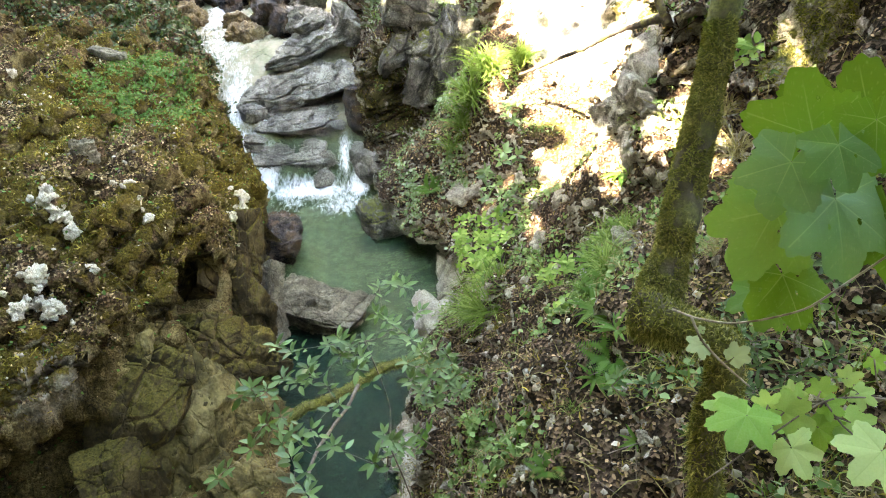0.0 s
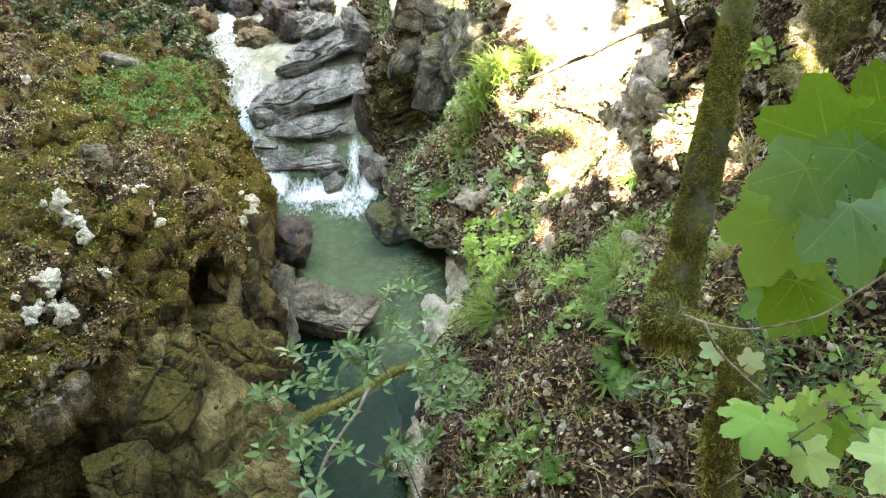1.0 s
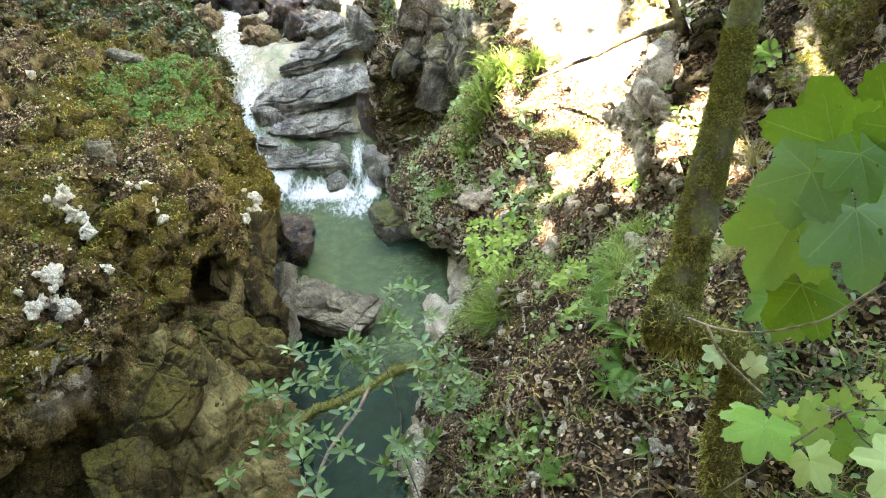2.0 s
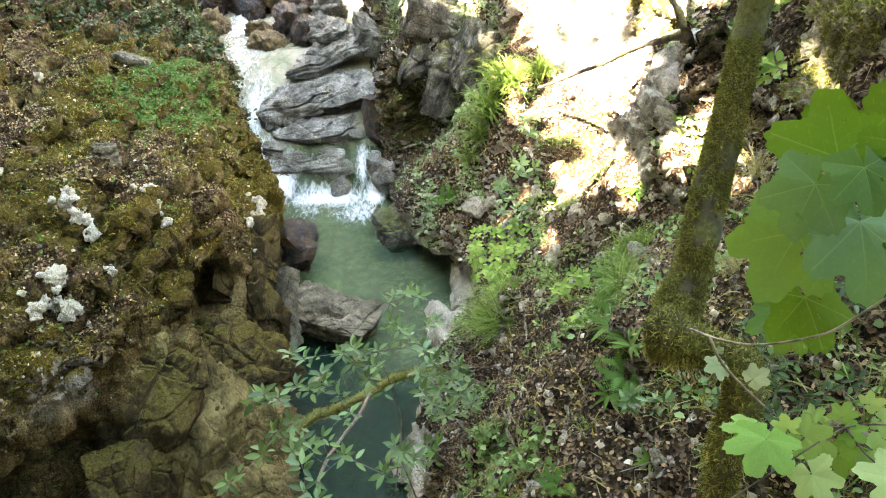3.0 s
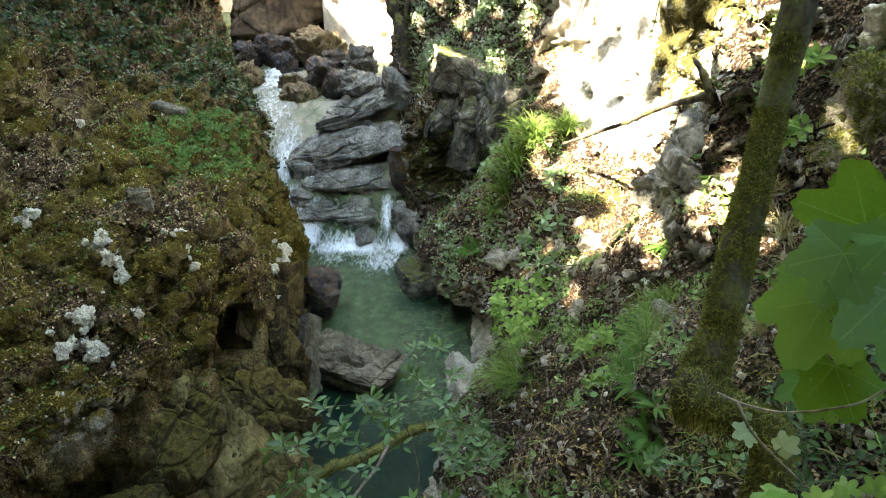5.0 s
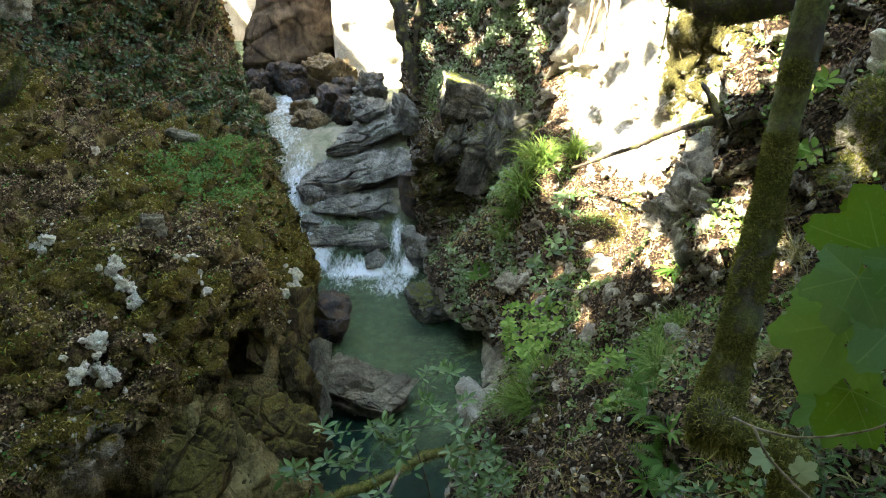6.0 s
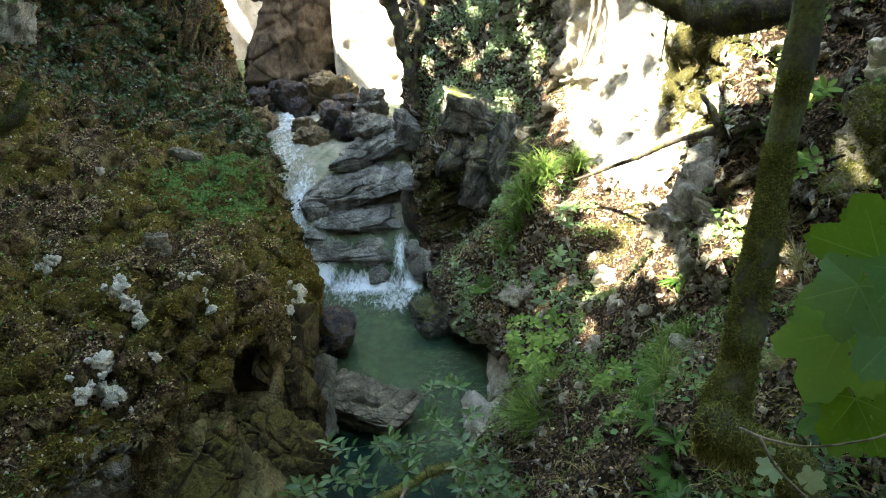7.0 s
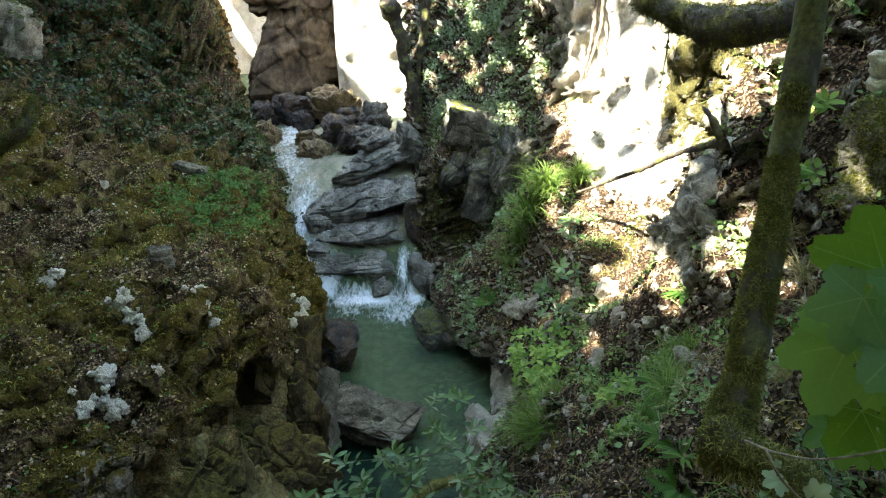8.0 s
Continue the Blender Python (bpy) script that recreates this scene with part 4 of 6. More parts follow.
part_of("trunk", limb_mesh("trunk", [(0.715, 1.45, 5.27), (0.71, 1.45, 5.31), (0.76, 1.52, 5.47), (0.85, 1.68, 5.80), (0.92, 1.81, 6.08), (0.97, 1.89, 6.44), (1.02, 2.0, 7.2), (1.1, 2.2, 9.0)],
                            [0.05, 0.062, 0.052, 0.044, 0.042, 0.043, 0.042, 0.04], M_BARK, 22, 4, 0.12), tree)
part_of("root_stem", limb_mesh("root_stem", [(0.658, 1.429, 5.332), (0.713, 1.357, 5.343), (0.772, 1.288, 5.352), (0.817, 1.238, 5.344), (0.822, 1.210, 5.260), (0.800, 1.178, 5.119), (0.808, 1.134, 4.916), (0.899, 1.106, 4.503)],
                                [0.066, 0.056, 0.048, 0.05, 0.046, 0.043, 0.045, 0.06], M_BARK, 18, 8, 0.14), tree)

# unseen crowns added above the gorge's left rim: they shade all but the right-hand wall and the far end
M_CROWN = leaf_material("wood_leaves", (0.03, 0.06, 0.01), (0.1, 0.17, 0.03))
rng = np.random.default_rng(5)
leafq = np.array([(-0.5, 0, 0), (0, -0.32, 0.06), (0.5, 0, 0), (0, 0.32, 0.06)])


def lit(x, y):
    """Where on the level of the slope the sun reaches the place."""
    w = 0.35 * vnoise(np.stack([x, y, 0 * x], 1) * 2.3, 9)
    dapple = vnoise(np.stack([x, y, 0 * x], 1) * 3.1, 12) + 0.5 * vnoise(np.stack([x, y, 0 * x], 1) * 7.0, 13)
    wall_ = (x > 1.0 - 0.35 * (y > 8.0) + w) & (y > 4.9 + 1.2 * w + 0.5 * np.clip(x - 2.7, 0, 3)) & (~((x > 3.0) & (y < 6.4)) | (dapple > 0.5)) & (y < 11.6 + w)
    near_ = (x > -0.4 + w) & (x < 2.2) & (y > 5.3 + w) & (y < 8.0) & (dapple > 0.22 - 0.3 * (x > 0.5)) & ((np.abs(x + 0.2) > 0.6) | (np.abs(y - 6.1) > 0.8))
    grass_ = (x > 2.3 + w) & (x < 3.1) & (y > 3.7 + w) & (y < 5.4) & (dapple > 0.0)
    tongue_ = (x > 1.2 + w) & (x < 2.2) & (y > 5.4) & (y < 8.0) & (dapple > -0.4)
    high_ = (x > 3.0) & (x < 4.6) & (y > 3.9 + 0.5 * w) & (y < 5.1) & (dapple > 0.38)
    arch_ = ((x - 3.78) / 0.42) ** 2 + ((y - 6.12) / 0.52) ** 2 < 1
    shade_ = (((x - 2.65) / 0.42) ** 2 + ((y - 5.55) / 0.5) ** 2 < 1) & (dapple < 0.3)
    return ~shade_ & (near_ | tongue_ | high_ | arch_ | grass_ | (wall_ & ((dapple > -0.45) | ((x > 1.7) & (y > 6.8) & (dapple > -0.8)))) | (y > 23.4) | ((x > -3.4) & (y > 17.9) & ((y < 20.7) | (x > -1.6))) | ((x > -0.6) & (y > 12.0) & (y < 17.5) & (dapple > -0.02)))


def crown(parent, centre, radius, count, size, thick=1.2):
    """Leaves in a flat, ragged head; where the sun comes through to the gorge the head is open."""
    c = np.array(centre, float)
    ctr = np.stack([rng.uniform(-radius, radius, count), rng.uniform(-radius, radius, count), rng.uniform(-thick, thick, count)], 1)
    ctr = ctr[np.linalg.norm(ctr[:, :2], axis=1) < radius * (0.95 + 0.12 * rng.standard_normal(count))] + c
    drop = (ctr[:, 2] - 3.6) / SUN.z
    ctr = ctr[~lit(ctr[:, 0] - SUN.x * drop, ctr[:, 1] - SUN.y * drop)]
    nrm = rng.standard_normal((len(ctr), 3)) * 0.7 + np.array(SUN)
    v, f = strew(leafq, [(0, 1, 2, 3)], ctr, basis(nrm, rng.uniform(0, 6.3, len(ctr))), rng.uniform(*size, len(ctr)))
    part_of("crown", mesh_from("crown", v, f, M_CROWN), parent)


# The leaning tree's out-of-view crown, spread wide to shade the near gorge.
crown(tree, (-0.9, 1.9, 10.2), 5.0, 24000, (0.14, 0.26), 0.8)
# Unseen trees, added only to block sun and sky.
RIM = ((-14, -4), (-13, 4), (-11.5, 11), (-7, -7), (-7, -1), (-17.5, 0.5), (-17, 8), (-9.5, 1), (9, 13), (2, -9), (-14, 18), (6, 20))
for k, (cx, cy) in enumerate(RIM):
    tr = thing("tree", "unseen leafy tree added on the rim for shade", "tree", (cx, cy, 8.0), group="trees on the rim")
    part_of("trunk", limb_mesh("trunk", [(cx, cy, 6.0), (cx + 0.2, cy, 10), (cx + 0.5, cy + 0.3, 15.5)], [0.3, 0.24, 0.1], M_BARKDARK, 10, k), tr)
    crown(tr, (cx + 2.0, cy + 1.0, 15.0), 6.5, 15500, (0.25, 0.5))
# Unseen tree, added to keep blue sky off the water.
over = thing("tree", "unseen tree added over the gorge to block sky", "tree", (-11.0, 10.5, 7.0), group="trees on the rim")
part_of("trunk", limb_mesh("trunk", [(-11.0, 10.5, 6.5), (-9.5, 11, 11), (-2.5, 11.5, 17.5)], [0.25, 0.2, 0.08], M_BARKDARK, 10, 77), over)
crown(over, (-1.5, 11.0, 17.5), 6.5, 13000, (0.25, 0.5))
# Unseen crown added where the pool would mirror open sky.
far = thing("tree", "unseen tree added over the upper gorge against sky reflections", "tree", (-1.0, 27.5, 12.5), group="trees on the rim")
part_of("trunk", limb_mesh("trunk", [(-1.0, 28.0, 11.5), (-1.4, 25, 14), (-2.6, 19, 16.6)], [0.26, 0.2, 0.08], M_BARKDARK, 10, 78), far)
crown(far, (-2.6, 17.8, 17.0), 6.5, 15000, (0.25, 0.5))
# Added above the view to darken the pool and its reflections.
low_ = thing("tree", "unseen tree added low over the pool to darken it", "tree", (-8.6, 12.6, 5.6), group="trees on the rim")
part_of("trunk", limb_mesh("trunk", [(-8.8, 12.6, 5.0), (-7.8, 12.5, 8.4), (-4.5, 12.3, 9.8), (-1.0, 12.2, 10.2)], [0.16, 0.13, 0.09, 0.03], M_BARKDARK, 10, 79), low_)
crown(low_, (-2.3, 12.4, 9.8), 4.2, 4600, (0.2, 0.4), 0.7)


# ---- plans of the plants near the eye: where stalk and tip of each leaf are ----
BIG = [
    (0.849, 1.186, 5.970, 0.710, 1.286, 6.000), (0.765, 1.115, 5.842, 0.666, 1.048, 5.703),
    (0.758, 1.098, 5.961, 0.692, 1.058, 5.848), (0.959, 1.161, 5.977, 0.918, 1.256, 6.124),
    (0.792, 1.068, 5.707, 0.810, 0.953, 5.628), (0.779, 1.096, 5.639, 0.695, 1.109, 5.591),
    (0.846, 1.062, 5.893, 0.837, 0.923, 5.760), (0.890, 1.258, 5.987, 0.819, 1.322, 6.030),
    (0.950, 1.030, 5.867, 0.933, 0.903, 5.746), (0.817, 1.095, 5.600, 0.767, 1.074, 5.539),
    (0.819, 1.067, 6.009, 0.822, 0.991, 5.931), (0.879, 1.070, 6.053, 0.874, 1.008, 5.958),
]
LOW = [
    (0.6, 0.78, 5.62, 0.54, 0.7, 5.6), (0.65, 0.8, 5.62, 0.63, 0.81, 5.66),
    (0.65, 0.81, 5.57, 0.65, 0.74, 5.56), (0.67, 0.78, 5.62, 0.71, 0.72, 5.63),
    (0.65, 0.71, 5.61, 0.66, 0.64, 5.59), (0.75, 0.78, 5.63, 0.76, 0.74, 5.64),
    (0.74, 0.77, 5.58, 0.79, 0.73, 5.56), (0.77, 0.83, 5.61, 0.78, 0.84, 5.65),
    (0.82, 0.84, 5.63, 0.84, 0.82, 5.66), (0.79, 0.76, 5.6, 0.83, 0.71, 5.6),
    (0.79, 0.68, 5.62, 0.7, 0.62, 5.6), (0.73, 0.85, 5.59, 0.75, 0.85, 5.62),
    (0.91, 0.89, 5.62, 0.94, 0.87, 5.6), (0.73, 0.83, 5.58, 0.69, 0.84, 5.62),
    (0.82, 0.8, 5.63, 0.85, 0.77, 5.62), (0.6, 0.82, 5.6, 0.54, 0.77, 5.6),
]
TWIG_LONG = [
    (0.690, 1.309, 5.422), (0.684, 1.164, 5.515), (0.691, 1.030, 5.616), (0.712, 0.959, 5.687), (0.749, 0.911, 5.751), (0.797, 0.898, 5.817), (0.842, 0.889, 5.876), (0.897, 0.894, 5.932),
]
TWIG_SHORT = [
    (0.68, 1.19, 5.5), (0.69, 1.14, 5.47), (0.73, 1.1, 5.43), (0.78, 1.04, 5.4),
]
PALE_TWO = [
    (0.69, 1.13, 5.46, 0.63, 1.1, 5.47),
    (0.76, 1.1, 5.44, 0.8, 1.1, 5.49),
    (0.7, 1.16, 5.48, 0.68, 1.17, 5.48),
]
SPRAY_A = [
    (-1.01, 3.53, 3.42), (-0.95, 3.65, 3.25), (-0.75, 3.24, 3.49), (-0.68, 3.67, 3.26),
    (-0.56, 3.47, 3.49), (-0.49, 3.46, 3.43), (-0.4, 3.63, 3.3), (-0.41, 3.37, 3.4),
    (-0.57, 3.44, 3.36), (-0.29, 3.52, 3.65), (-0.28, 4.01, 3.51), (-0.15, 3.94, 3.59),
    (-0.08, 3.83, 3.64), (-0.17, 3.7, 3.35), (-0.22, 3.58, 3.54), (0.02, 3.68, 3.51),
    (-0.73, 3.16, 3.46), (-0.85, 3.23, 3.35), (-0.44, 3.2, 3.44), (-0.05, 3.41, 3.49),
]
SPRAY_B = [
    (-0.94, 3.25, 3.39), (-1.09, 3.04, 3.52), (-1.01, 3.07, 3.46), (-0.66, 3.23, 3.3),
    (-0.56, 3.06, 3.28), (-0.92, 2.93, 3.36), (-1, 2.8, 3.42), (-0.8, 2.67, 3.49),
    (-0.83, 2.56, 3.53), (-0.73, 2.87, 3.27), (-1.04, 2.63, 3.42), (-0.76, 2.44, 3.55),
    (-0.56, 2.64, 3.37), (-0.33, 2.54, 3.31), (-0.2, 2.65, 3.36), (-0.26, 2.78, 3.27),
    (-0.64, 2.18, 3.59), (-0.76, 2.37, 3.42), (-1.17, 3.03, 3.46), (-1.14, 2.32, 3.59),
]
SPRAY_C = [
    (0, 3.94, 2.88), (0.12, 3.93, 2.92), (0.21, 3.91, 2.85), (0.04, 3.91, 2.78),
    (0.15, 3.72, 2.89), (0.24, 3.84, 2.82), (-0.05, 3.81, 2.82), (0.05, 3.65, 2.86),
    (0.19, 3.73, 2.72), (-0.1, 3.62, 2.88), (-0.02, 3.55, 2.83), (0.11, 3.49, 2.85),
    (0.26, 3.77, 2.73), (-0.12, 3.8, 2.9), (0.29, 3.63, 2.71), (-0.08, 3.27, 2.66),
    (-0.16, 3.02, 2.85), (-0.22, 2.98, 2.85), (0.34, 2.93, 2.83), (0.08, 3.46, 2.77),
]
MOSSY_BRANCH = [
    (-1.1, 3.66, 2.44), (-1.02, 3.75, 2.49), (-0.82, 3.85, 2.47), (-0.66, 3.92, 2.5),
    (-0.52, 4.03, 2.49), (-0.33, 4.15, 2.51), (-0.17, 4.24, 2.47), (0.01, 4.38, 2.33),
    (0.29, 4.6, 1.96),
]
MOSSY_STEM = [
    (-0.54, 4.03, 2.49), (-0.6, 3.72, 2.57), (-0.69, 3.35, 2.73), (-0.76, 2.99, 2.9),
    (-0.77, 2.7, 3.02), (-0.69, 2.36, 3.06),
]
OVERHEAD_LOG = [
    (1.47, 5.64, 6.4), (1.43, 4.98, 6.18), (1.56, 4.62, 6.11), (1.74, 4.29, 6.08),
    (1.89, 4.08, 6.11), (2.06, 4.13, 6.19), (2.33, 4.34, 6.39),
]
LEFT_BRANCH = [
    (-3.47, 4.38, 5.45), (-3.23, 4.41, 5.51), (-3.08, 4.45, 5.6), (-3.04, 4.55, 5.69),
    (-3.05, 4.65, 5.79),
]
WALL_BRANCH = [
    (2.29, 5.11, 5.03), (2.13, 5.23, 5.04), (2.04, 5.51, 4.92), (1.96, 5.97, 4.71),
    (1.86, 6.49, 4.42), (1.71, 7.02, 4.14), (1.63, 7.65, 3.83), (1.51, 8.1, 3.6),
]
STUMP = [
    (2.63, 5.15, 5.21), (2.51, 5.13, 5.11), (2.39, 5.10, 5.02), (2.27, 5.15, 5.00), (2.15, 5.21, 5.04),
]


# ---- leaves ----
def lobed_leaf(name, seed, material, least=0.7, cut=1.0, holes=0):
    """A five-lobed, toothed leaf: stalk end at the origin, tip at (0, 1), slightly cupped, veins marked, a few bitten holes."""
    r = np.random.default_rng(seed)
    rows, cols = 26, 241
    axes = np.array([0.0, 0.88, -0.88, 1.9, -1.9]) + r.uniform(-0.08, 0.08, 5)
    reach = np.array([1.0, 0.93, 0.93, 0.74, 0.74]) * r.uniform(0.92, 1.05, 5)
    a = np.linspace(-np.pi * 0.94, np.pi * 0.94, cols)
    d = np.abs(a[:, None] - axes)
    rad = np.max(reach * np.clip(1 - (d / (np.array([0.66, 0.62, 0.62, 0.72, 0.72]) / cut)) ** 2.0, 0, 1) ** 0.7, axis=1)
    rad = np.maximum(rad, least * np.cos(a * 0.3))
    tooth = np.abs(((a * 13 / np.pi + 0.6 * np.sin(a * 3 + seed) + r.uniform()) % 1) - 0.5) * 2
    rad = rad * (0.97 + 0.07 * tooth) + 0.006 * r.standard_normal(cols)
    rings = np.linspace(0, 1, rows)
    rr, aa = rings[:, None] * rad[None], np.repeat(a[None], rows, 0)
    x, y = rr * np.sin(aa), rr * np.cos(aa)
    off = aa[..., None] - axes
    k = np.argmin(np.abs(off), axis=-1)
    off = np.take_along_axis(off, k[..., None], -1)[..., 0]
    along, across = rr * np.cos(off), np.abs(rr * np.sin(off))
    side = np.abs(((along - 0.75 * across) / 0.17) % 1 - 0.5) * 0.17
    vein = np.maximum(np.clip(1 - across / (0.004 + 0.014 * (1 - rr)), 0, 1), 0.55 * np.clip(1 - (0.085 - side) / 0.012, 0, 1) * (across > 0.01)) * (rings[:, None] < 0.95)
    z = -0.14 * rr**2 + 0.06 * np.cos(aa * 3.1 + seed) * rr + 0.09 * np.minimum(across, 0.25)
    p = np.stack([x, y, z], -1)
    f = grid_faces(rows, cols)
    c = p.reshape(-1, 3)[f].mean(1)
    for _ in range(holes):
        o, b = r.uniform(0.25, 0.8), r.uniform(-1.6, 1.6)
        f_d = np.hypot(c[:, 0] - o * np.sin(b), (c[:, 1] - o * np.cos(b)) * 0.6)
        f, c = f[f_d > 0.022], c[f_d > 0.022]
    return mesh_from(name, p.reshape(-1, 3), f, material, attrs={"vein": vein})


def plain_leaf(name, material, width=0.36, bend=0.18, fold=0.12, rows=6):
    """An elliptic leaf along y, folded at its midrib."""
    t = np.linspace(0, 1, rows)
    w = width / 2 * np.sin(np.pi * t**0.85) ** 0.8 + 0.01
    p = np.stack([np.stack([k * w, t, -bend * t**2 + fold * abs(k) * w / width], -1) for k in (-1, 0, 1)], 0)
    return mesh_from(name, p.reshape(-1, 3), grid_faces(3, rows), material)


def leaf_pose(at, tip, towards, roll=0.0):
    """The pose of a leaf from stalk end to tip, its face towards a direction."""
    y = Vector(tip) - Vector(at)
    size = y.length
    y.normalize()
    z = Vector(towards)
    z = (z - y * z.dot(y)).normalized()
    z = Matrix.Rotation(roll, 3, y) @ z
    x = y.cross(z)
    m = Matrix((x, y, z)).transposed().to_4x4()
    m.translation = Vector(at)
    return m @ Matrix.Diagonal((size, size, size, 1))


def leaf_child(name, me, m, parent, label=""):
    ob = new(name, me)
    ob.parent = parent
    ob.matrix_basis = Matrix.Translation(-Vector(parent.location)) @ m
    return tagged(ob, label)


M_BIGLEAF = leaf_material("maple_leaf_green", (0.065, 0.18, 0.026), (0.18, 0.34, 0.075), 0.4, 0.5, "each", veins=True, gloss=0.18)
# Sapling leaves brightened in the colour to stand in for sun flecks.
M_LOWLEAF = leaf_material("sun_painted_leaf_green", (0.2, 0.4, 0.07), (0.64, 0.76, 0.34), 0.55, 0.5, "each", veins=True)
M_PALELEAF = leaf_material("pale_leaf", (0.42, 0.5, 0.28), (0.55, 0.6, 0.38), 0.5, 0.4, "each")
M_SHRUB = leaf_material("shrub_leaf", (0.022, 0.062, 0.018), (0.21, 0.33, 0.13), 0.33, 0.25, "each", gloss=0.45)
M_BRIGHT = leaf_material("bright_bush_leaf", (0.09, 0.2, 0.04), (0.42, 0.57, 0.17), 0.45, 0.4, "each")
M_FERN = leaf_material("fern_green", (0.03, 0.09, 0.015), (0.12, 0.22, 0.05), 0.4, 0.35, "each")
M_GRASS = leaf_material("grass_green", (0.05, 0.1, 0.018), (0.26, 0.36, 0.1), 0.5, 0.35)
M_DRYGRASS = leaf_material("dry_grass", (0.2, 0.16, 0.07), (0.45, 0.38, 0.2), 0.6, 0.25)
M_IVY = leaf_material("ivy_green", (0.006, 0.018, 0.006), (0.075, 0.12, 0.045), 0.35, 0.15, gloss=0.3)
M_COVER = leaf_material("ground_cover_green", (0.035, 0.1, 0.024), (0.13, 0.25, 0.07), 0.45, 0.3)
M_HERB = leaf_material("herb_green", (0.06, 0.13, 0.04), (0.33, 0.45, 0.21), 0.45, 0.3)
M_HUMP = leaf_material("pale_creeper_leaf", (0.1, 0.15, 0.07), (0.46, 0.54, 0.38), 0.4, 0.3, gloss=0.3)
M_LITTER = leaf_material("dead_leaves", (0.014, 0.008, 0.004), (0.58, 0.38, 0.23), 0.7, 0.1)
M_MOSS = leaf_material("moss_strands", (0.028, 0.021, 0.005), (0.5, 0.38, 0.09), 0.8, 0.2)
M_TREEMOSS = leaf_material("trunk_moss_strands", (0.06, 0.055, 0.014), (0.52, 0.47, 0.16), 0.8, 0.25)
M_DRYLEAF = leaf_material("bleached_dead_leaves", (0.02, 0.012, 0.006), (0.72, 0.5, 0.29), 0.7, 0.1)
n_ = Nodes("twig_bark")
M_TWIG = n_.done(Base_Color=n_.ramp(n_.noise(30, 4), (0.35, (0.07, 0.05, 0.035)), (0.65, (0.24, 0.19, 0.14))), Roughness=0.8)
n_ = Nodes("pale_twig_bark")
M_PALETWIG = n_.done(Base_Color=n_.ramp(n_.noise(40, 4), (0.35, (0.14, 0.105, 0.065)), (0.65, (0.36, 0.3, 0.21))), Roughness=0.7)
n_ = Nodes("mossy_twig")
M_MOSSYTWIG = n_.done(Base_Color=n_.ramp(n_.noise(40, 5, 0.7), (0.35, (0.05, 0.05, 0.012)), (0.55, (0.16, 0.15, 0.03)), (0.75, (0.24, 0.24, 0.06))), Roughness=0.9, Normal=n_.bump(n_.noise(90, 4), 0.9, 0.01))

M_LEAFGREY = leaf_material("maple_leaf_grey_green", (0.09, 0.2, 0.055), (0.18, 0.32, 0.12), 0.36, 0.35, "each", veins=True, gloss=0.3)
# Deep green: partly the leaf's tone, partly self-shadow put into the colour.
M_LEAFDEEPSHADE = leaf_material("maple_leaf_deep_shaded_green", (0.045, 0.13, 0.01), (0.11, 0.24, 0.024), 0.45, 0.5, "each", veins=True, gloss=0.15)
lobes = [lobed_leaf("leaf", k, m, 0.7, 1.0, 3) for k, m in ((1, M_LEAFDEEPSHADE), (2, M_BIGLEAF), (3, M_LEAFGREY), (7, M_LEAFDEEPSHADE))]
young = [lobed_leaf("leaf", k, M_LOWLEAF, 0.62, 1.1) for k in (4, 5, 6)]
EYEWARD = (-0.4, -0.62, 0.67)
rng = np.random.default_rng(11)


def leafy_spray(name, label, rows, meshes, rolls, twigs, at, size=1.0):
    ob = thing(name, label, "branch", at)
    for k, row in enumerate(rows):
        a, b = Vector(row[:3]), Vector(row[3:])
        b = a + (b - a) * size
        m = leaf_pose(a, b, EYEWARD, rolls * rng.uniform(-1, 1))
        blade = leaf_child("leaf", meshes[k % len(meshes)], m, ob)
        if twigs is not None:
            c = min(twigs, key=lambda w: (Vector(w) - a).length)
            mid = (a + Vector(c)) / 2 + Vector((0, 0.01, -0.02))
            stalk = part_of("leaf_stalk", limb_mesh("leaf_stalk", [tuple(a), tuple(mid), c], [0.0016, 0.0018, 0.002], M_TWIG, 5, k), blade)
            stalk.matrix_parent_inverse = m.inverted()
    return ob


stem = [(0.77, 1.06, 5.66), (0.82, 1.13, 5.78), (0.88, 1.21, 5.92), (0.98, 1.25, 6.0), (1.3, 1.3, 6.12)]
bough = leafy_spray("maple_branch", "broad green lobed leaves on a thin branch close by", BIG, lobes, 0.55, stem, (0.9, 1.2, 6.1), 0.86)
part_of("twig", limb_mesh("twig", stem, [0.004, 0.004, 0.004, 0.004, 0.005], M_TWIG, 6, 1), bough)
part_of("twig", limb_mesh("twig", TWIG_LONG, [0.003, 0.0028, 0.0025, 0.0023, 0.0022, 0.0022, 0.0022, 0.002], M_PALETWIG, 8, 2), bough)
stem2 = [(0.5, 0.7, 5.55), (0.62, 0.74, 5.6), (0.74, 0.78, 5.64), (0.9, 0.8, 5.6), (1.1, 0.85, 5.3), (1.25, 0.95, 4.5)]
sapling = leafy_spray("maple_sapling", "yellow-green lobed leaves of a low sapling, sunlight in their colour", LOW, young, 0.5, stem2, (1.25, 0.95, 4.4), 0.78)
part_of("twig", limb_mesh("twig", stem2, [0.0014, 0.0016, 0.0018, 0.002, 0.003, 0.005], M_TWIG, 6, 3), sapling)
pale_mesh = lobed_leaf("leaf", 9, M_PALELEAF)
pale = leafy_spray("hanging_twig", "bare twig with two small pale leaves", PALE_TWO, [pale_mesh], 0.2, [tuple(p) for p in TWIG_SHORT], tuple(TWIG_SHORT[0]), 0.62)
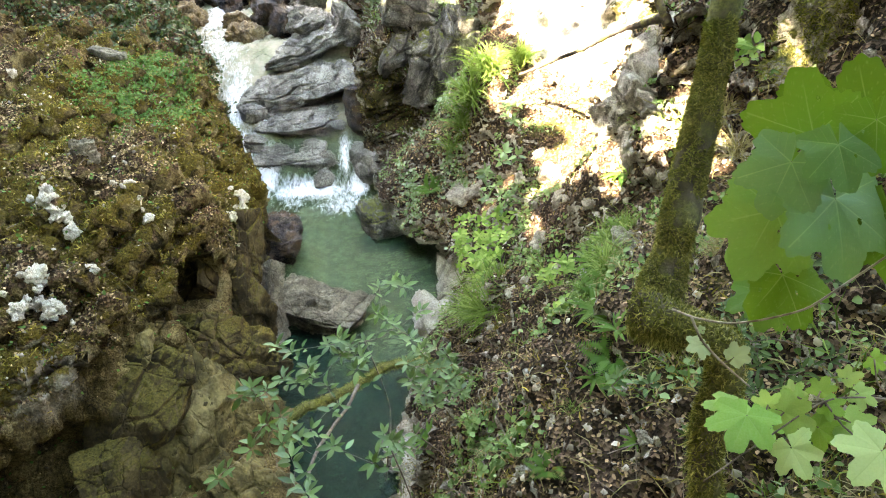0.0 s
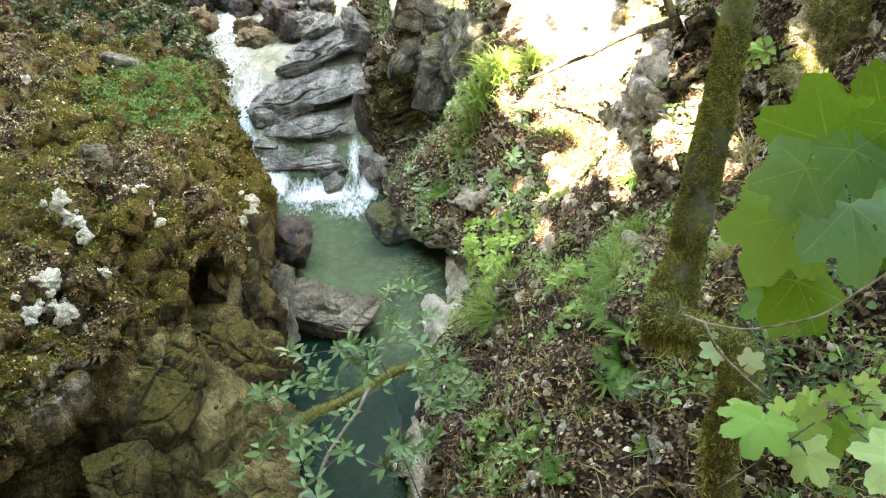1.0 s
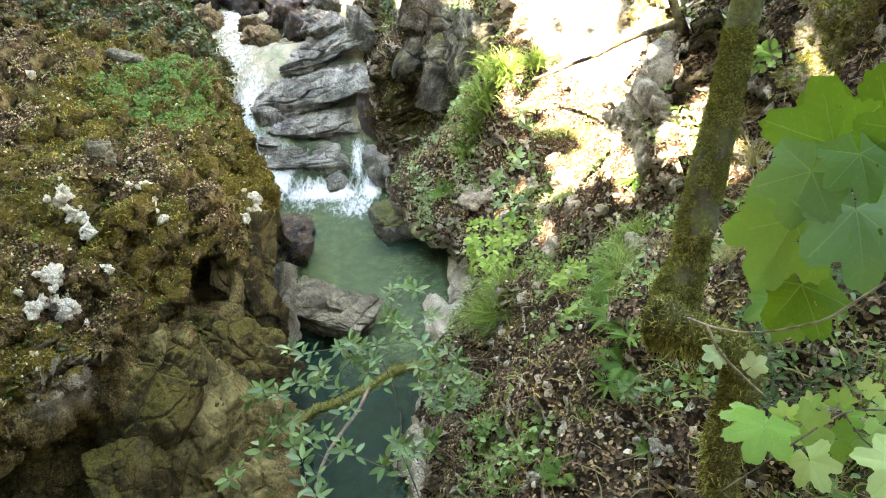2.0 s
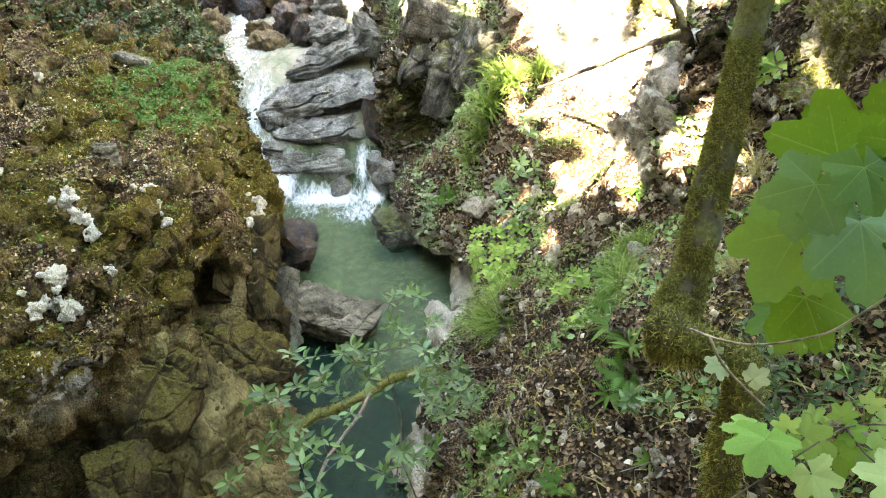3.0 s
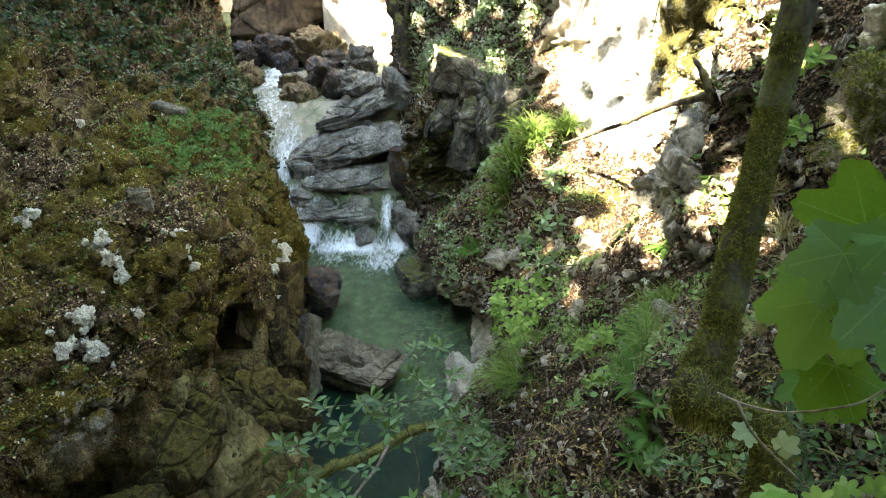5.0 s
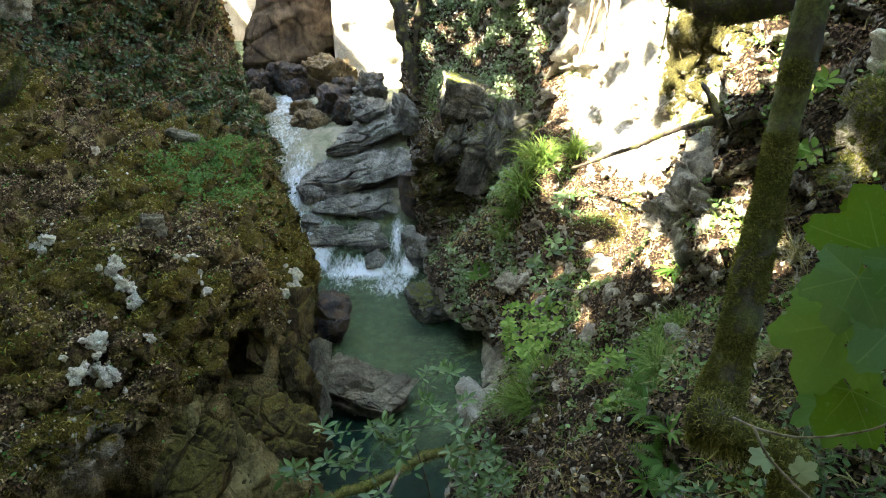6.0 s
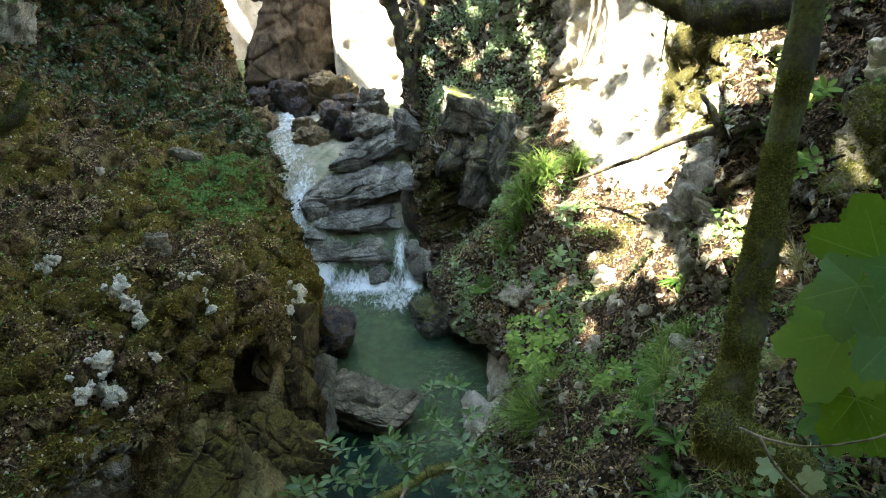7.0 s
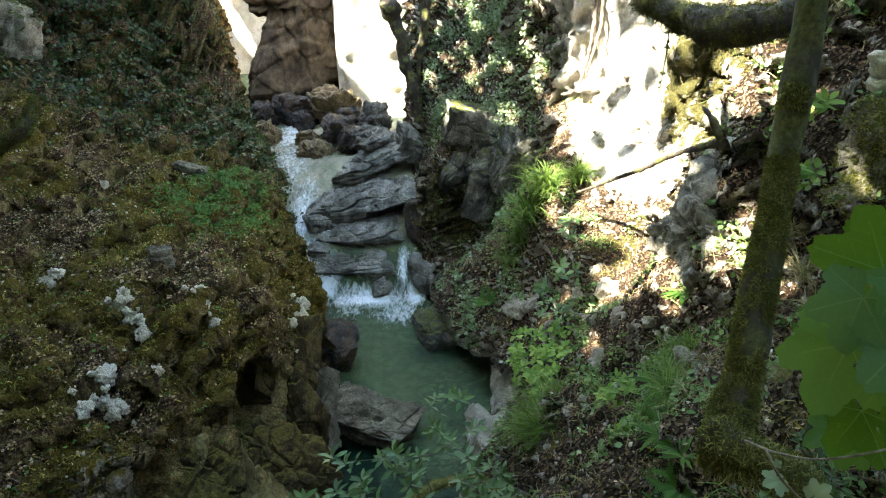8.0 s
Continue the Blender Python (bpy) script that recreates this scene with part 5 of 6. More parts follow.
part_of("twig", limb_mesh("twig", TWIG_SHORT, [0.0035, 0.0032, 0.003, 0.002], M_PALETWIG, 6, 4), pale)

plain_tiny = plain_leaf("flower", M_PALELEAF, 0.7, 0.3)
shrub_leaf = [plain_leaf("leaf", M_SHRUB, w, b) for w, b in ((0.34, 0.15), (0.4, 0.22), (0.3, 0.1))]
bright_leaf = [plain_leaf("leaf", M_BRIGHT, w, b) for w, b in ((0.45, 0.2), (0.5, 0.1))]


def whorl(parent, centre, count, length, meshes, lean=(0, -0.3, 0.9), spread=0.75):
    """A tuft of leaves round the end of a twig."""
    up = Vector(lean) + Vector(rng.uniform(-0.35, 0.35, 3))
    up.normalize()
    side = up.orthogonal().normalized()
    for k in range(count):
        d = Matrix.Rotation(2.4 * k + rng.uniform(-0.3, 0.3), 3, up) @ side
        d = (d * spread + up * rng.uniform(0.05, 0.6)).normalized()
        a = Vector(centre) + d * 0.01 - up * 0.015 * k * rng.uniform(0.3, 1.0)
        leaf_child("leaf", meshes[k % len(meshes)], leaf_pose(a, a + d * length * rng.uniform(0.65, 1.1), up, rng.uniform(-0.3, 0.3)), parent)


def shrub(name, label, tips, root, leaves, length, meshes, thick=0.006, category="shrub"):
    ob = thing(name, label, category, root)
    r0 = Vector(root)
    if 0.08 < length < 0.1:
        tips = [q for t in tips for q in (t, tuple(Vector(t) + Vector(rng.uniform(-0.14, 0.14, 3))))][::2]
    nodes = [(r0, thick * 1.6)]
    for k, t in enumerate(sorted(tips, key=lambda q: (Vector(q) - r0).length)):
        e = Vector(t)
        near, w = min(nodes, key=lambda q: (q[0] - e).length)
        mid = near.lerp(e, 0.5) + Vector(rng.uniform(-0.12, 0.12, 3)) * (e - near).length + Vector((0, 0, -0.05 * (e - near).length))
        part_of("twig" if k else "stem", limb_mesh("twig", [tuple(near), tuple(mid), t], [w * 0.8, w * 0.65, max(0.0015, w * 0.5)], M_TWIG, 5, k), ob)
        nodes += [(mid, w * 0.7), (e, max(0.0018, w * 0.55))]
        whorl(ob, e, int(rng.integers(leaves[0], leaves[1] + 1)), length, meshes)
        if length < 0.1:
            whorl(ob, near.lerp(e, 0.72), 3, length * 0.9, meshes)
    return ob


shrub("laurel_shrub", "evergreen shrub with grey-green leaf whorls over the pool", SPRAY_A, (-0.35, 3.3, 2.1), (6, 9), 0.094, shrub_leaf)
shrub("laurel_shrub", "thin shrub with small oval leaves hanging over the water", SPRAY_B, (-0.2, 2.6, 2.3), (5, 8), 0.09, shrub_leaf)
shrub("laurel_shrub", "dense grey-green shrub on the bank beside the pool", SPRAY_C, (0.1, 3.5, 1.7), (7, 10), 0.095, shrub_leaf)

branch = thing("mossy_branch", "fallen branch thick with moss arching over the pool", "branch", tuple(MOSSY_BRANCH[-1]))
part_of("limb", limb_mesh("limb", MOSSY_BRANCH, [0.022, 0.03, 0.034, 0.032, 0.036, 0.034, 0.032, 0.03, 0.028], M_MOSSYTWIG, 14, 5, 0.3), branch)
part_of("side_limb", limb_mesh("side_limb", MOSSY_STEM, [0.018, 0.015, 0.013, 0.012, 0.011, 0.01], M_TWIG, 8, 6, 0.15), branch)

wood = thing("fallen_log", "dark mossy log lodged across the slope", "log", tuple(OVERHEAD_LOG[2]))
part_of("log", limb_mesh("log", OVERHEAD_LOG, [0.1, 0.12, 0.125, 0.115, 0.1, 0.09, 0.08], M_BARKDARK, 20, 7, 0.35), wood)
lb = thing("curved_branch", "curved mossy branch end on the bank", "branch", tuple(LEFT_BRANCH[0]))
part_of("limb", limb_mesh("limb", LEFT_BRANCH, [0.055, 0.05, 0.045, 0.035, 0.012], M_BARKDARK, 12, 8, 0.12), lb)
wb = thing("dead_branch", "bare dead branch and stump reaching across the sunlit rock", "branch", tuple(WALL_BRANCH[0]))
part_of("limb", limb_mesh("limb", WALL_BRANCH, [0.06, 0.05, 0.028, 0.026, 0.024, 0.022, 0.022, 0.018], M_BARKDARK, 9, 9, 0.2), wb)
part_of("stump", limb_mesh("stump", STUMP, [0.13, 0.12, 0.09, 0.06, 0.04], M_BARKDARK, 18, 10, 0.35), wb)
for k, (way, thick) in enumerate((([(2.18, 5.17, 5.03), (2.08, 5.26, 5.17), (2.04, 5.31, 5.25), (2.00, 5.37, 5.32)], (0.055, 0.045, 0.03, 0.008)), ([(2.26, 5.14, 5.02), (2.27, 5.17, 5.13), (2.25, 5.23, 5.23)], (0.035, 0.025, 0.008)),
                                ([(2.34, 5.09, 5.06), (2.40, 5.13, 5.20), (2.46, 5.15, 5.31)], (0.045, 0.03, 0.01)), ([(2.21, 5.14, 5.02), (2.28, 5.05, 4.94), (2.39, 4.98, 4.92)], (0.03, 0.022, 0.01)))):
    part_of("prong", limb_mesh("prong", way, thick, M_BARKDARK, 10, 14 + k, 0.35), wb)

string = thing("climbing_plant", "thin pale stem with withered flowers hanging from the log", "plant", (1.47, 4.70, 6.08))
STRING = [(1.47, 4.70, 6.09), (1.46, 4.70, 6.00), (1.45, 4.68, 5.87), (1.43, 4.66, 5.74), (1.41, 4.64, 5.60)]
part_of("stem", limb_mesh("stem", STRING, [0.006, 0.006, 0.005, 0.005, 0.003], M_DRYGRASS, 6, 90, 0.1), string)
for k in range(22):
    c = Vector(STRING[k % 4]).lerp(Vector(STRING[k % 4 + 1]), rng.uniform(0, 1))
    leaf_child("flower", plain_tiny, leaf_pose(c, c + Vector(rng.uniform(-0.03, 0.03, 3)), (0.2, -0.8, 0.4)), string)


roots = thing("hanging_root", "old mossy root clinging to the rock's edge", "root", (-1.4, 15.55, 5.7))
part_of("root", limb_mesh("root", [(-1.5, 15.6, 6.2), (-1.4, 15.45, 5.59), (-1.24, 15.4, 4.85), (-1.09, 15.35, 4.09), (-0.95, 15.25, 3.43), (-0.86, 15.2, 2.9)], [0.2, 0.17, 0.15, 0.13, 0.12, 0.1], M_BARKDARK, 20, 81, 0.5), roots)
part_of("side_root", limb_mesh("side_root", [(-0.6, 15.4, 5.6), (-0.66, 15.3, 5.1), (-0.78, 15.25, 4.47), (-0.9, 15.25, 3.7)], [0.12, 0.11, 0.09, 0.06], M_BARKDARK, 16, 82, 0.5), roots)
vine = thing("hanging_vine", "pair of thin mossy stems hanging down the sunlit wall", "vine", (2.1, 10.6, 5.8))
part_of("stem", limb_mesh("stem", [(2.2, 10.6, 6.0), (2.12, 10.5, 5.36), (2.04, 10.45, 4.92), (1.92, 10.45, 4.5)], [0.035, 0.03, 0.028, 0.02], M_TWIG, 9, 83, 0.3), vine)
part_of("stem", limb_mesh("stem", [(2.26, 10.55, 6.0), (2.22, 10.45, 5.4), (2.1, 10.42, 4.95), (2.0, 10.45, 4.6)], [0.03, 0.026, 0.024, 0.015], M_TWIG, 9, 84, 0.3), vine)


# ---- what covers the banks ----
def pick(p, n, weight, count, seed):
    """Places and normals on a bank, as dense as the weight says."""
    r = np.random.default_rng(seed)
    c = (p[:-1, :-1] + p[1:, 1:]) / 2
    area = np.linalg.norm(np.cross(p[1:, :-1] - p[:-1, :-1], p[:-1, 1:] - p[:-1, :-1]), axis=-1)
    w = np.clip(area * weight[:-1, :-1], 0, None).ravel()
    i = r.choice(len(w), count, p=w / w.sum())
    a, b = np.divmod(i, p.shape[1] - 1)
    u, v = r.uniform(0, 1, (2, count, 1))
    at = p[a, b] + u * (p[a + 1, b] - p[a, b]) + v * (p[a, b + 1] - p[a, b])
    return at, n[a, b], r


leaf2 = (np.array([(0, 0, 0), (-0.3, 0.3, 0.09), (-0.24, 0.72, 0.1), (0, 1, 0), (0.24, 0.72, 0.1), (0.3, 0.3, 0.09)]) - np.array([0, 0.5, 0]), [(0, 3, 2, 1), (0, 5, 4, 3)])
strand = (np.array([(-0.09, 0, 0), (0.09, 0, 0), (-0.075, 0.28, 0.45), (0.075, 0.28, 0.45), (-0.01, 0.85, 0.5), (0.01, 0.85, 0.5)]), [(0, 1, 3, 2), (2, 3, 5, 4)])


def cover(name, label, category, bankside, weight, count, size, shape, material, seed, tilt=0.35, lift=0.0, stretch=(1, 1, 1), follow=0.0):
    at, n, r = pick(*bankside, weight, count, seed)
    nn = n + tilt * r.standard_normal(n.shape) + np.array([0, 0, follow])
    nn /= np.linalg.norm(nn, axis=1, keepdims=True)
    s = r.uniform(size[0], size[1], count)[:, None] * np.array(stretch)[None]
    at = at + n * (lift * r.uniform(0.1, 1, count))[:, None]
    v, f = strew(*shape, at, basis(nn, r.uniform(0, 6.283, count)), s)
    return tagged(new(name, mesh_from(name, v, f, material)), label, category, kind="stuff")


LB, RB = (pl, nl), (pr, nr)
seen_l = smooth(2.8, 3.6, pl[..., 1]) * (1 - smooth(17, 19, pl[..., 1])) * (pl[..., 2] < 7.5) * (pl[..., 0] > -10)
seen_r = smooth(0.2, 1.0, pr[..., 1]) * (1 - smooth(18, 20, pr[..., 1])) * (pr[..., 2] < 7.2)
near_r = 1 / (0.4 + (pr[..., 1] / 5) ** 2)
flat_l, flat_r = smooth(0.2, 0.55, up_l), smooth(0.25, 0.6, up_r)
hill_l = smooth(11.2, 12.6, pl[..., 1] - 0.3 * (pl[..., 0] + 5)) * seen_l
patch_l = spot(pl, (-3.9, 10.1, 3.0), (1.1, 1.9, 1.2))
clump_l = smooth(-0.1, 0.4, fbm(pl.reshape(-1, 3) / 0.35, 2, 201).reshape(up_l.shape))
clump_r = smooth(0.0, 0.45, fbm(pr.reshape(-1, 3) / 0.4, 2, 202).reshape(up_r.shape))
hump = spot(pr, (0.6, 14.2, 4.4), (2.0, 3.4, 2.6))

cover("leaf_litter", "dry brown leaves strewn over the mossy bank", "leaf litter", LB, seen_l * flat_l * (1 - hill_l * 0.97) * (1.03 - moss_l) * (1.02 - below), 95000, (0.014, 0.042), leaf2, M_DRYLEAF, 301, 0.6, 0.03)
cover("leaf_litter", "dry brown leaves and twigs on the steep slope", "leaf litter", RB, seen_r * flat_r * (1 - wall * 0.85) * (1 - hump) * (0.2 + near_r), 100000, (0.011, 0.03), leaf2, M_LITTER, 302, 0.6, 0.03)
cover("moss", "olive-brown moss hanging over the rock edges", "moss", LB, seen_l * (moss_l + 0.05) * (0.3 + clump_l) * (1 - hill_l * 0.6) * (1.03 - below), 110000, (0.03, 0.075), strand, M_MOSS, 303, 0.5)
cover("moss", "green moss on stones and soil", "moss", RB, seen_r * (moss_r + 0.06) * (1 - wall) * (1 - 0.85 * spot(pr, (2.7, 7.2, 5.0), (1.6, 2.6, 1.9))) * (0.3 + near_r), 40000, (0.025, 0.06), strand, M_MOSS, 304, 0.5)
cover("ivy", "dark green ivy over the shaded hillside", "ivy", LB, hill_l * (0.25 + clump_l) * (1 - patch_l) * (1 - 0.85 * spot(pl, (-5.3, 15.4, 4.6), (1.1, 2.0, 1.7))), 80000, (0.03, 0.085), leaf2, M_IVY, 305, 0.6, 0.1, (1.3, 1, 1), 0.4)
cover("ground_cover", "bright green low plants on the bank's top", "ground cover", LB, patch_l * flat_l * (0.3 + clump_l) + 0.012 * seen_l * flat_l, 24000, (0.025, 0.055), leaf2, M_COVER, 306, 0.5, 0.07, (1.2, 1, 1), 0.5)
cover("ivy", "green leaves and creepers over the rock hump", "ivy", RB, hump * (0.04 + clump_r**1.5), 22000, (0.03, 0.075), leaf2, M_HUMP, 307, 0.9, 0.2, (1.1, 1, 1), 0.3)
cover("herbs", "small green herbs among the dead leaves", "herbs", RB, seen_r * flat_r * clump_r**2 * (1 - wall) * (1 - hump) * (1 - 0.8 * spot(pr, (1.5, 1.9, 4.5), (1.0, 1.5, 1.2))) * (0.35 + near_r), 48000, (0.02, 0.055), leaf2, M_HERB, 308, 0.6, 0.07, (1.2, 1, 1), 0.5)
cover("grass", "thin grass and dry stalks on the slope", "grass", RB, seen_r * flat_r * (0.2 + clump_r) * (1 - 0.7 * wall) * (0.3 + near_r), 15000, (0.08, 0.2), strand, M_DRYGRASS, 309, 0.4, 0.0, (0.22, 1, 0.8), 0.5)
cover("grass", "thin green grass on the slope", "grass", RB, seen_r * flat_r * clump_r * (1 - 0.7 * wall) * (0.3 + near_r), 7000, (0.08, 0.22), strand, M_GRASS, 310, 0.4, 0.0, (0.22, 1, 1.0), 0.7)

lip_r = spot(pr, (0.45, 9.7, 1.6), (1.2, 1.9, 1.5)) * smooth(0.1, 0.5, up_r)
cover("leaf_litter", "pale dry leaves over the overhanging lip", "leaf litter", RB, lip_r, 9000, (0.02, 0.05), leaf2, M_DRYLEAF, 311, 0.6, 0.03)
cover("herbs", "grey-green creeping herbs on the overhanging lip", "herbs", RB, lip_r * (0.1 + clump_r), 2600, (0.03, 0.08), leaf2, M_HUMP, 312, 0.6, 0.08, (1.2, 1, 1), 0.4)

chip = (np.array([(-0.5, -0.3, 0), (0.45, -0.4, 0.05), (0.5, 0.35, 0), (-0.4, 0.45, 0.04), (-0.3, -0.2, 0.4), (0.3, -0.22, 0.45), (0.26, 0.24, 0.38), (-0.26, 0.22, 0.46)]),
        [(4, 5, 6, 7), (0, 1, 5, 4), (1, 2, 6, 5), (2, 3, 7, 6), (3, 0, 4, 7)])
n_ = Nodes("stone_chips")
M_CHIP = n_.done(Base_Color=n_.ramp(n_.island(), (0.0, (0.12, 0.1, 0.07)), (0.6, (0.33, 0.29, 0.22)), (1.0, (0.62, 0.57, 0.46))), Roughness=0.9)
cover("stone_chips", "small pale stone chips scattered over the bank", "gravel", LB, seen_l * flat_l * (1.03 - below) * (0.15 + clump_l), 5200, (0.01, 0.05), chip, M_CHIP, 330, 0.5)
cover("stone_chips", "small pale stone chips among the dead leaves", "gravel", RB, seen_r * flat_r * (1 - hump) * (0.25 + near_r), 5200, (0.008, 0.045), chip, M_CHIP, 331, 0.5)

# moss on the leaning trunk
def skin_spots(ob, count, seed, test=None):
    """Places and normals spread evenly over a stem."""
    me = ob.data
    co, no = np.array([v.co for v in me.vertices]), np.array([v.normal for v in me.vertices])
    tri = np.array([q.vertices[:3] for q in me.polygons])
    area = np.linalg.norm(np.cross(co[tri[:, 1]] - co[tri[:, 0]], co[tri[:, 2]] - co[tri[:, 0]]), axis=1)
    mid = co[tri].mean(1)
    area = area * (test(mid, no[tri].mean(1)) if test else 1)
    r = np.random.default_rng(seed)
    i = tri[r.choice(len(tri), count, p=area / area.sum())]
    w = r.dirichlet((1, 1, 1), count)[..., None]
    return (co[i] * w).sum(1), (no[i] * w).sum(1), r



for nm, lab, cnt, siz in (("trunk", "moss strands hanging from the trunk", 36000, (0.006, 0.014)), ("root_stem", "shaggy moss hanging from the elbow", 15000, (0.008, 0.024))):
    ob = next(o for o in tree.children if o.name == nm)
    rough_ = -0.6 if nm == "trunk" else -0.9
    at, no_, r = skin_spots(ob, cnt, 7, lambda m, n: (vnoise(m / 0.06, 40) + 0.7 * vnoise(m / 0.17, 41) + 0.5 * vnoise(m / 0.02, 45) > rough_) * (m[:, 2] < 6.1 + 0.2 * vnoise(m / 0.1, 44)))
    nn = no_ + np.array([0, 0, -0.25]) + 0.45 * r.standard_normal((cnt, 3))
    v, f = strew(*strand, at, basis(nn, r.uniform(0, 6.283, cnt)), r.uniform(*siz, cnt))
    part_of("moss", mesh_from("moss", v, f, M_TREEMOSS), ob, lab)
    low, no_, r = skin_spots(ob, 2200, 9, lambda m, n: (n[:, 2] < -0.1) * (m[:, 2] < 5.5) * (vnoise(m / 0.03, 47) > -0.1))
    nn = np.array([0, 0, -1.0]) + 0.3 * r.standard_normal((2200, 3))
    v, f = strew(*strand, low, basis(nn, r.uniform(0, 6.283, 2200)), r.uniform(0.02, 0.085, 2200)[:, None] * np.array([0.25, 0.4, 1.3]))
    part_of("moss_beard", mesh_from("moss_beard", v, f, M_TREEMOSS), ob, "long moss strands hanging beneath")


bark_moss = leaf_material("dark_moss_strands", (0.02, 0.02, 0.006), (0.16, 0.15, 0.04), 0.85, 0.15)
for host, many, who in ((wood, 20000, "shaggy dark moss on the log"), (lb, 5000, "dark moss on the branch")):
    part_ob = host.children[0]
    co = np.array([v.co for v in part_ob.data.vertices])[:-2]
    no = np.array([v.normal for v in part_ob.data.vertices])[:-2]
    r = np.random.default_rng(many)
    i = r.integers(0, len(co), many)
    v, f = strew(*strand, co[i] + 0.01 * r.standard_normal((many, 3)), basis(no[i] + 0.5 * r.standard_normal((many, 3)) - np.array([0, 0, 0.3]), r.uniform(0, 6.283, many)), r.uniform(0.01, 0.03, many))
    part_of("moss", mesh_from("moss", v, f, bark_moss), part_ob, who)
limb_ob = next(o for o in branch.children if o.name.startswith("limb"))
co = np.array([v.co for v in limb_ob.data.vertices])[:-2]
no = np.array([v.normal for v in limb_ob.data.vertices])[:-2]
r = np.random.default_rng(8)
i = r.integers(0, len(co), 7000)
v, f = strew(*strand, co[i], basis(no[i] + 0.5 * r.standard_normal((7000, 3)) - np.array([0, 0, 0.3]), r.uniform(0, 6.283, 7000)), r.uniform(0.012, 0.035, 7000))
part_of("moss", mesh_from("moss", v, f, M_TREEMOSS), limb_ob, "shaggy moss on the branch")


# ---- single plants and stones ----
def settle(bankside, guess):
    """The bank's point nearest to a guess, and its normal there."""
    p, n = bankside
    d = ((p - np.array(guess)) ** 2).sum(-1)
    i = np.unravel_index(np.argmin(d), d.shape)
    return p[i], n[i]


def tuft(bankside, guess, count, length, label, material, droop=0.5, group="", seed=0, wide=1.0):
    at, n = settle(bankside, guess)
    r = np.random.default_rng(seed + 50)
    t = np.linspace(0, 1, 6)
    spine = np.stack([0 * t, t * (0.35 + 0.5 * t), 0.95 * t - 0.75 * droop * 1.3 * t**2.2], -1)
    w = 0.012 * wide * np.array([1.0, 1.1, 1.0, 0.8, 0.5, 0.05])
    shape = np.concatenate([spine - np.array([1, 0, 0]) * w[:, None], spine + np.array([1, 0, 0]) * w[:, None]])
    faces = [(k, k + 6, k + 7, k + 1) for k in range(5)]
    axis = np.array([0, 0, 1.0]) + 0.35 * n + 0.3 * r.standard_normal((count, 3))
    base = at + r.standard_normal((count, 3)) * 0.05 * length * 1.4
    v, f = strew(shape, faces, base - at, basis(axis, r.uniform(0, 6.283, count)), r.uniform(0.5, 1.1, count) * length)
    ob = new("grass_tuft", mesh_from("grass_tuft", v, f, material))
    ob.location = at
    return tagged(ob, label, "grass", group)


SEDGE = "arching green sedge tuft on the sunlit ledge"
for k, (g, cnt, ln) in enumerate((((1.37, 9.42, 3.1), 260, 0.75), ((1.03, 9.33, 2.7), 220, 0.8), ((1.7, 9.16, 3.3), 180, 0.6), ((0.9, 9.5, 2.3), 140, 0.65), ((1.2, 9.7, 3.0), 200, 0.75), ((0.75, 9.5, 1.95), 110, 0.6))):
    tuft(RB, g, cnt, ln, SEDGE, M_GRASS, 0.6, "sedge tufts on the ledge", k, 0.9)
for k, (g, cnt, ln) in enumerate((((0.79, 5.38, 1.9), 320, 0.62), ((1.0, 5.6, 2.0), 260, 0.55), ((0.9, 6.0, 1.75), 260, 0.55), ((0.65, 5.7, 1.6), 220, 0.5), ((1.3, 5.0, 2.6), 90, 0.32), ((1.2, 6.3, 2.1), 90, 0.3), ((1.59, 4.52, 3.3), 90, 0.3), ((1.34, 3.5, 3.8), 90, 0.26), ((1.5, 4.0, 3.6), 80, 0.26), ((0.98, 2.5, 4.0), 50, 0.16), ((0.75, 2.2, 3.9), 40, 0.16), ((1.59, 4.31, 3.54), 150, 0.34), ((1.18, 3.27, 4.06), 150, 0.28), ((1.03, 2.79, 4.11), 110, 0.2), ((1.07, 3.15, 3.99), 140, 0.26), ((1.68, 4.34, 3.68), 140, 0.32), ((1.3, 3.6, 3.85), 150, 0.3), ((1.12, 2.6, 4.15), 90, 0.18))):
    tuft(RB, g, cnt, ln, "thin green grass tuft on the shaded slope", M_GRASS, 0.6, "grass tufts on the slope", 20 + k, 0.8)
for k, (g, cnt, ln) in enumerate((((-0.44, 13.9, 2.65), 60, 0.5), ((0.09, 13.4, 2.6), 60, 0.5), ((-0.2, 13.6, 2.9), 50, 0.4))):
    tuft(RB, g, cnt, ln, "broad-bladed green plant on the dark rock", M_GRASS, 0.5, "plants on the dark rock", 40 + k, 1.6)

for k, (g, cnt, ln) in enumerate((((2.08, 3.83, 4.75), 130, 0.34), ((1.95, 3.5, 4.7), 120, 0.3), ((1.55, 2.69, 4.63), 100, 0.2), ((1.8, 3.2, 4.7), 110, 0.26), ((2.2, 4.1, 4.8), 120, 0.32))):
    tuft(RB, g, cnt, ln, "dry yellow grass tuft beside the trunk", M_DRYGRASS, 0.7, "dry grass tufts", 60 + k, 0.7)

tongue = plain_leaf("leaf", M_FERN, 0.17, 0.45, 0.05, 9)


